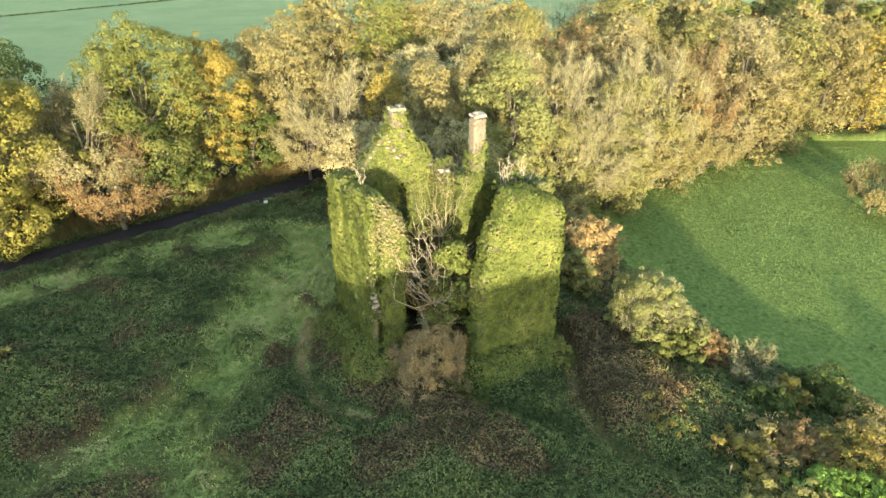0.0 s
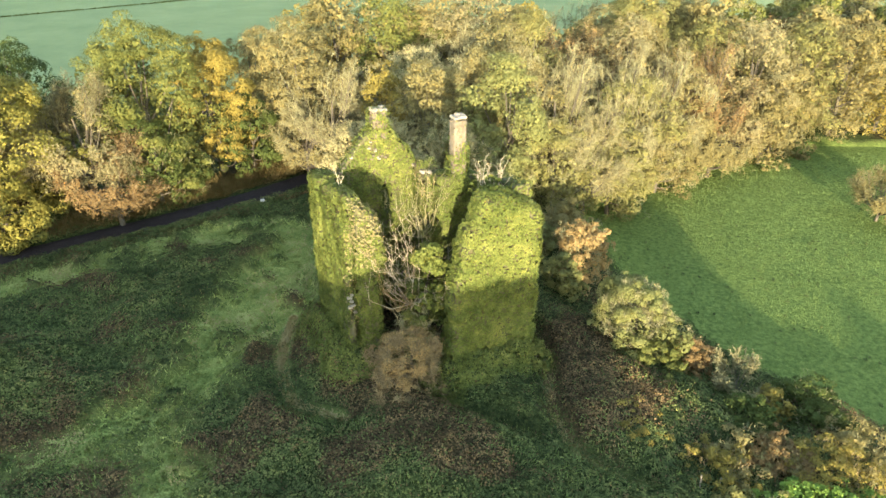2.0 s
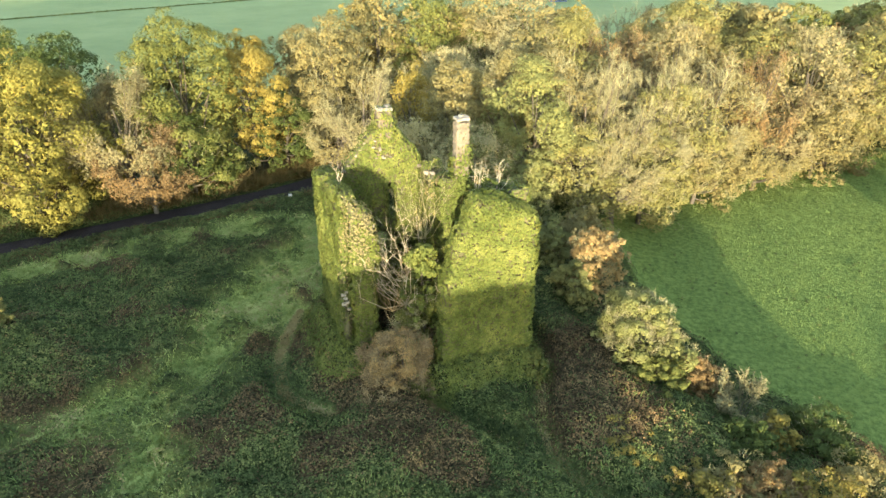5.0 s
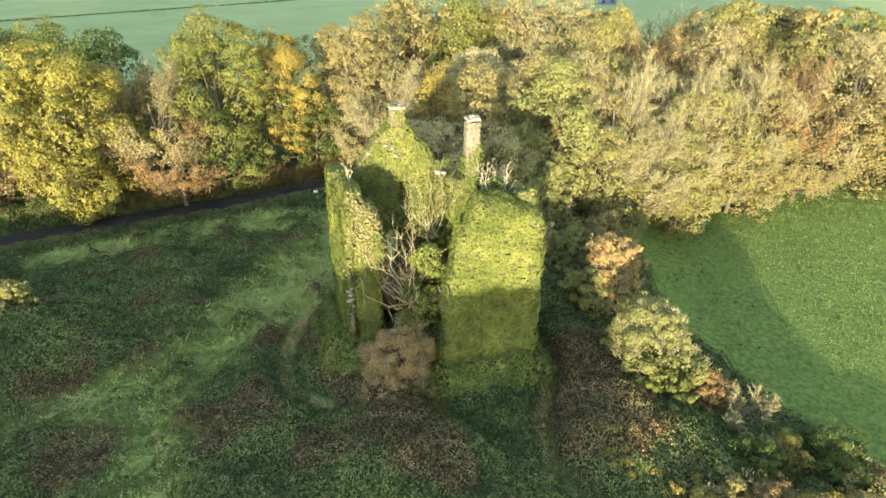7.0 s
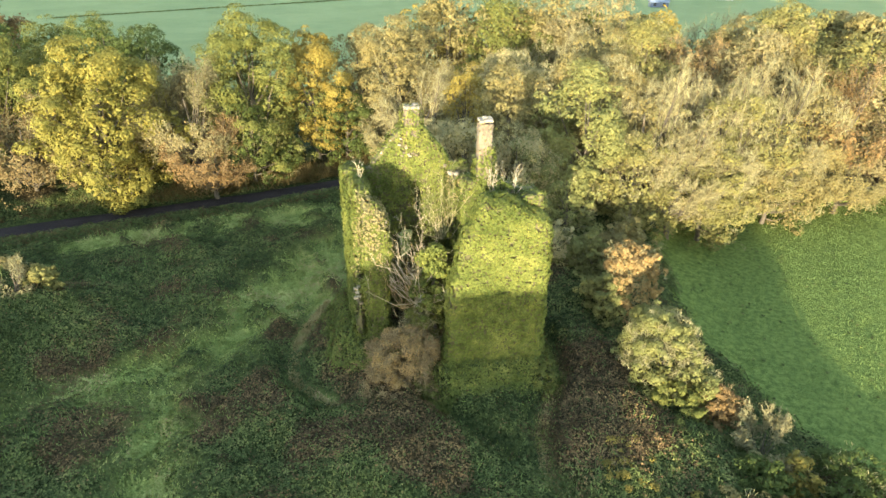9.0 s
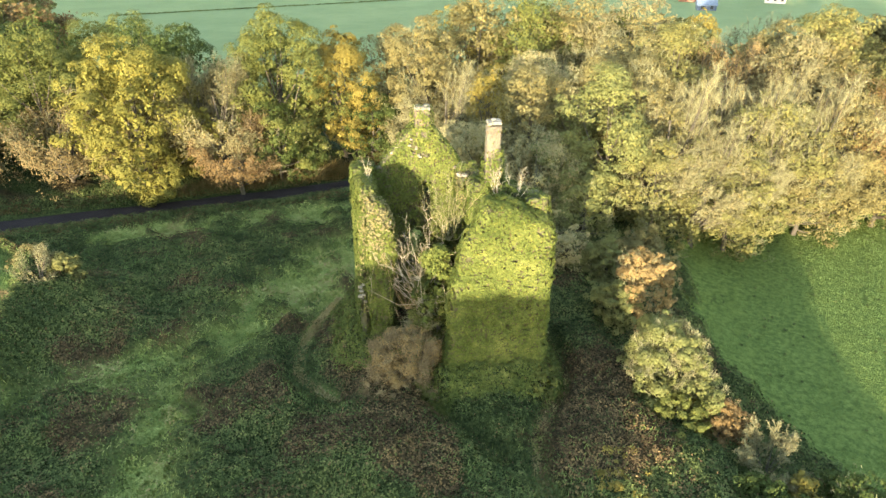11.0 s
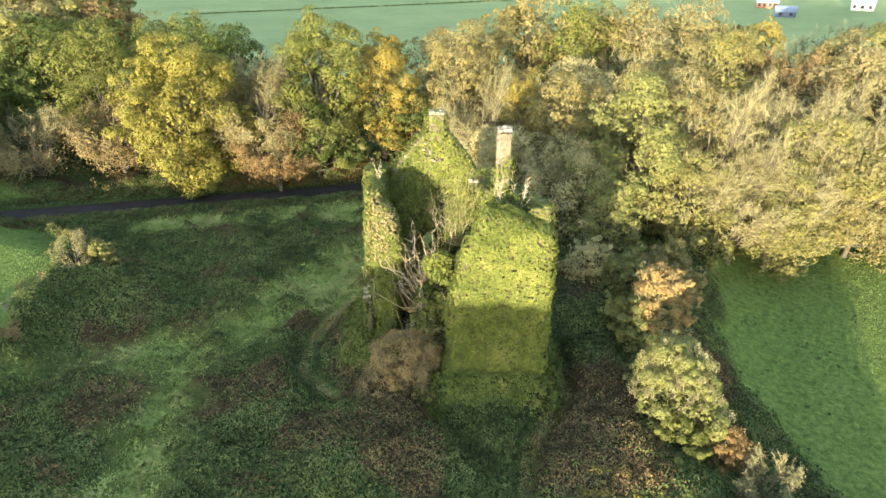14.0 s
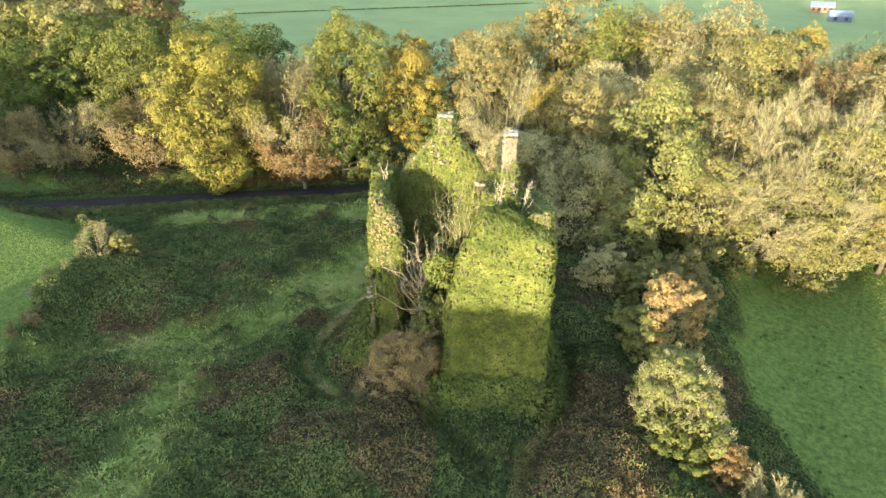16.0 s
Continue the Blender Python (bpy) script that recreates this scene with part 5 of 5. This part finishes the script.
def field_weeds():
    """Dark dock and thistle clumps dotted over the pasture."""
    rng = np.random.default_rng(95)
    x, y = rng.uniform(13, 62, 900), rng.uniform(26, 92, 900)
    keep = (masks(x, y)[0] > 0.8) & (rng.random(900) < 0.3 + 0.7 * (value_noise(x, y, 6, 96) > 0.5))
    x, y = x[keep], y[keep]
    i = np.repeat(np.arange(len(x)), 22)
    r = rng.uniform(0.06, 0.17, len(x))[i]
    d = rng.normal(0, 0.45, (len(i), 2)) * r[:, None]
    px, py = x[i] + d[:, 0], y[i] + d[:, 1]
    p = np.stack([px, py, land(px, py) + 0.04 + r * 0.7 * rng.random(len(i))], 1)
    v, f = spray_arrays(rng, p, rng.normal(0, 0.5, (len(i), 3)) + np.array([0, 0, 0.8]), 0.1)
    tagged(new("field_weeds", mesh_of("field_weeds", v, f, BRAMBLE)), "dark dock and thistle clumps in the pasture", "weeds", kind="stuff")


field_weeds()


def hedge_leaves():
    """Hedge and reed banks along the lane."""
    def near(x, y):
        d = off_line(x, y, LANE)
        return step(1.9, 2.4, d + 0.5 * (value_noise(x, y, 1.3, 14) - 0.5)) * step(5.5, 4.0, d)
    undergrowth("lane_hedge", (-64, -10), (34, 80), near, 160000, 0.16, BRAMBLE, "low bramble hedge along the lane", "hedge", 86, 0.25)
    tall_grass("bank_reeds", (-64, -10), (34, 80), lambda x, y: near(x, y) * (value_noise(x, y, 1.7, 69) > 0.42), 260000, 0.6, BRACKEN, "brown reedy grass on the lane banks", 87, 0.025)


hedge_leaves()


def reed_bed():
    """Tall withered reeds on the bank between the lane and the wood."""
    lx, ly = [p[0] for p in LANE], [p[1] for p in LANE]
    def bank(x, y):
        d = off_line(x, y, LANE)
        return (y > np.interp(x, lx, ly)) * step(1.7, 2.1, d) * step(6.0, 4.0, d) * (0.4 + 0.6 * value_noise(x, y, 1.5, 98))
    tall_grass("reed_bed", (-37, -12), (46, 76), bank, 200000, 1.3, REED, "tall withered golden-brown reeds beside the lane", 97, 0.03)


reed_bed()

# ---- small far things ----
def box_part(name, size, at, material, parent, label="", bevel=0.03):
    bm = bmesh.new()
    bmesh.ops.create_cube(bm, size=1)
    bmesh.ops.scale(bm, vec=size, verts=bm.verts)
    bmesh.ops.bevel(bm, geom=list(bm.edges), offset=bevel, segments=1, affect="EDGES")
    bmesh.ops.translate(bm, vec=at, verts=bm.verts)
    me = bpy.data.meshes.new(name)
    bm.to_mesh(me)
    bm.free()
    me.materials.append(material)
    return part(name, me, parent, label)


WOODWORK = surface("weathered_wood", [(0.08, 0.068, 0.05), (0.13, 0.112, 0.085), (0.18, 0.16, 0.13)], grain=9, patch=2, bump=0.4, bump_scale=30)
for x, y, tilt in ((16.7, 25.3, 4), (15.7, 25.1, -3)):
    post = tagged(new("fence_post"), "weathered pale wooden fence post in the scrub", "post", "fence posts")
    post.matrix_world = pose(x, y, float(ground_z(x, y)) - 0.1, tilt, tilt, 20)
    box_part("shaft", (0.08, 0.08, 1.0), (0, 0, 0.5), WOODWORK, post, bevel=0.012)


def far_hedge(name, line, height, wide, label, seed):
    """A clipped far hedge along a line: leaf sprays round a low bank."""
    rng = np.random.default_rng(seed)
    ob = tagged(new(name), label, "hedge", "far hedges")
    line = np.array(line, float)
    seg = np.linalg.norm(np.diff(line, axis=0), axis=1)
    at = np.concatenate([[0], np.cumsum(seg)])
    k = int(at[-1] * 14)
    s = rng.uniform(0, at[-1], k)
    x, y = np.interp(s, at, line[:, 0]) + rng.normal(0, wide * 0.3, k), np.interp(s, at, line[:, 1]) + rng.normal(0, wide * 0.3, k)
    z = land(x, y) + height * rng.random(k) * (0.7 + 0.5 * value_noise(s, s * 0, 6, seed))
    v, f = spray_arrays(rng, np.stack([x, y, z], 1), rng.normal(size=(k, 3)) + np.array([0, -0.6, 0.5]), 0.45)
    part("foliage", mesh_of("foliage", v, f, LEAF["green"]), ob)


far_hedge("far_hedge", [(-190, 188), (-120, 262), (-60, 330), (20, 400)], 0.35, 0.7, "thin dark hedge across the far pasture", 91)
far_hedge("far_hedge", [(-270, 215), (-150, 310), (-30, 380)], 0.35, 0.7, "thin dark hedge across the far pasture", 92)
far_hedge("far_hedge", [(-60, 165), (-48, 196), (-40, 235)], 1.0, 1.2, "low hedge along the far pasture", 93)

SLATE = surface("blue_slate", [(0.06, 0.08, 0.12), (0.10, 0.13, 0.19), (0.15, 0.19, 0.26)], grain=3, patch=0.8, rough=0.5, bump=0.3, bump_scale=6)
BLUE_SHEET = surface("blue_sheet", [(0.04, 0.06, 0.11), (0.055, 0.08, 0.14), (0.075, 0.105, 0.175)], grain=2, patch=0.5, rough=0.4, bump=0.1, bump_scale=8)
RED_BRICK = surface("red_brick", [(0.14, 0.06, 0.04), (0.20, 0.09, 0.06), (0.25, 0.13, 0.085)], grain=4, patch=0.5, rough=0.9, bump=0.3, bump_scale=12)
RENDERED = surface("white_render", [(0.30, 0.29, 0.265), (0.36, 0.35, 0.325), (0.42, 0.41, 0.385)], grain=3, patch=0.6, rough=0.9, bump=0.1, bump_scale=10)
DARK_PANE = surface("window_pane", [(0.02, 0.025, 0.03), (0.03, 0.035, 0.045), (0.05, 0.055, 0.065)], grain=1, patch=0.3, rough=0.1, bump=0)


def house(name, x, y, turn, long, deep, eaves, ridge, wall_material, roof_material, label, category, windows=3):
    """A small far building: four walls in one shell, two roof slopes, windows and a door."""
    ob = tagged(new(name), label, category)
    ob.matrix_world = pose(x, y, float(land(x, y)), 0, 0, turn)
    a, b = long / 2, deep / 2
    v = [(-a, -b, -0.3), (a, -b, -0.3), (a, b, -0.3), (-a, b, -0.3), (-a, -b, eaves), (a, -b, eaves), (a, b, eaves), (-a, b, eaves), (-a, 0, ridge), (a, 0, ridge)]
    me = bpy.data.meshes.new("wall")
    me.from_pydata(v, [], [(0, 1, 5, 4), (2, 3, 7, 6), (1, 2, 6, 9, 5), (3, 0, 4, 8, 7), (3, 2, 1, 0)])
    me.materials.append(wall_material)
    part("wall", me, ob)
    for sign in (-1, 1):
        o = 0.35
        rise = (ridge - eaves) / b
        q = [(-a - o, sign * (b + o), eaves - o * rise + 0.05), (a + o, sign * (b + o), eaves - o * rise + 0.05), (a + o, 0, ridge + 0.05), (-a - o, 0, ridge + 0.05)]
        bm = bmesh.new()
        face = bm.faces.new([bm.verts.new(c) for c in q])
        up = bmesh.ops.extrude_face_region(bm, geom=[face])
        bmesh.ops.translate(bm, vec=(0, 0, 0.18), verts=[g for g in up["geom"] if isinstance(g, bmesh.types.BMVert)])
        bmesh.ops.recalc_face_normals(bm, faces=bm.faces)
        me = bpy.data.meshes.new("roof")
        bm.to_mesh(me)
        bm.free()
        me.materials.append(roof_material)
        part("roof", me, ob)
    for i in range(windows):
        wx = -a + long * (i + 0.5) / windows
        box_part("window", (1.1, 0.12, 1.2), (wx, -b - 0.02, eaves * 0.55), DARK_PANE, ob, bevel=0.02)
    return ob


house("barn", 13.5, 284.0, 12, 7, 4, 2.0, 3.6, BLUE_SHEET, SLATE, "far barn with blue sheet walls and a dark roof", "barn", 2)
house("farmhouse", 6.0, 311.0, 8, 8, 4, 2.2, 3.6, RED_BRICK, SLATE, "far red brick farmhouse with a slate roof", "house", 4)
house("cottage", 40.0, 318.0, -6, 8, 5, 2.8, 4.8, RENDERED, SLATE, "far white cottage beside the pasture", "house", 3)

sign = tagged(new("road_sign"), "small white board on a post beside the lane", "sign")
sign.matrix_world = pose(-18.6, 61.6, float(ground_z(-18.6, 61.6)) - 0.05, 0, 0, 20)
box_part("post", (0.07, 0.07, 0.7), (0, 0, 0.35), WOODWORK, sign, bevel=0.01)
box_part("board", (0.42, 0.05, 0.3), (0, -0.07, 0.6), RENDERED, sign, "plain white board", bevel=0.01)
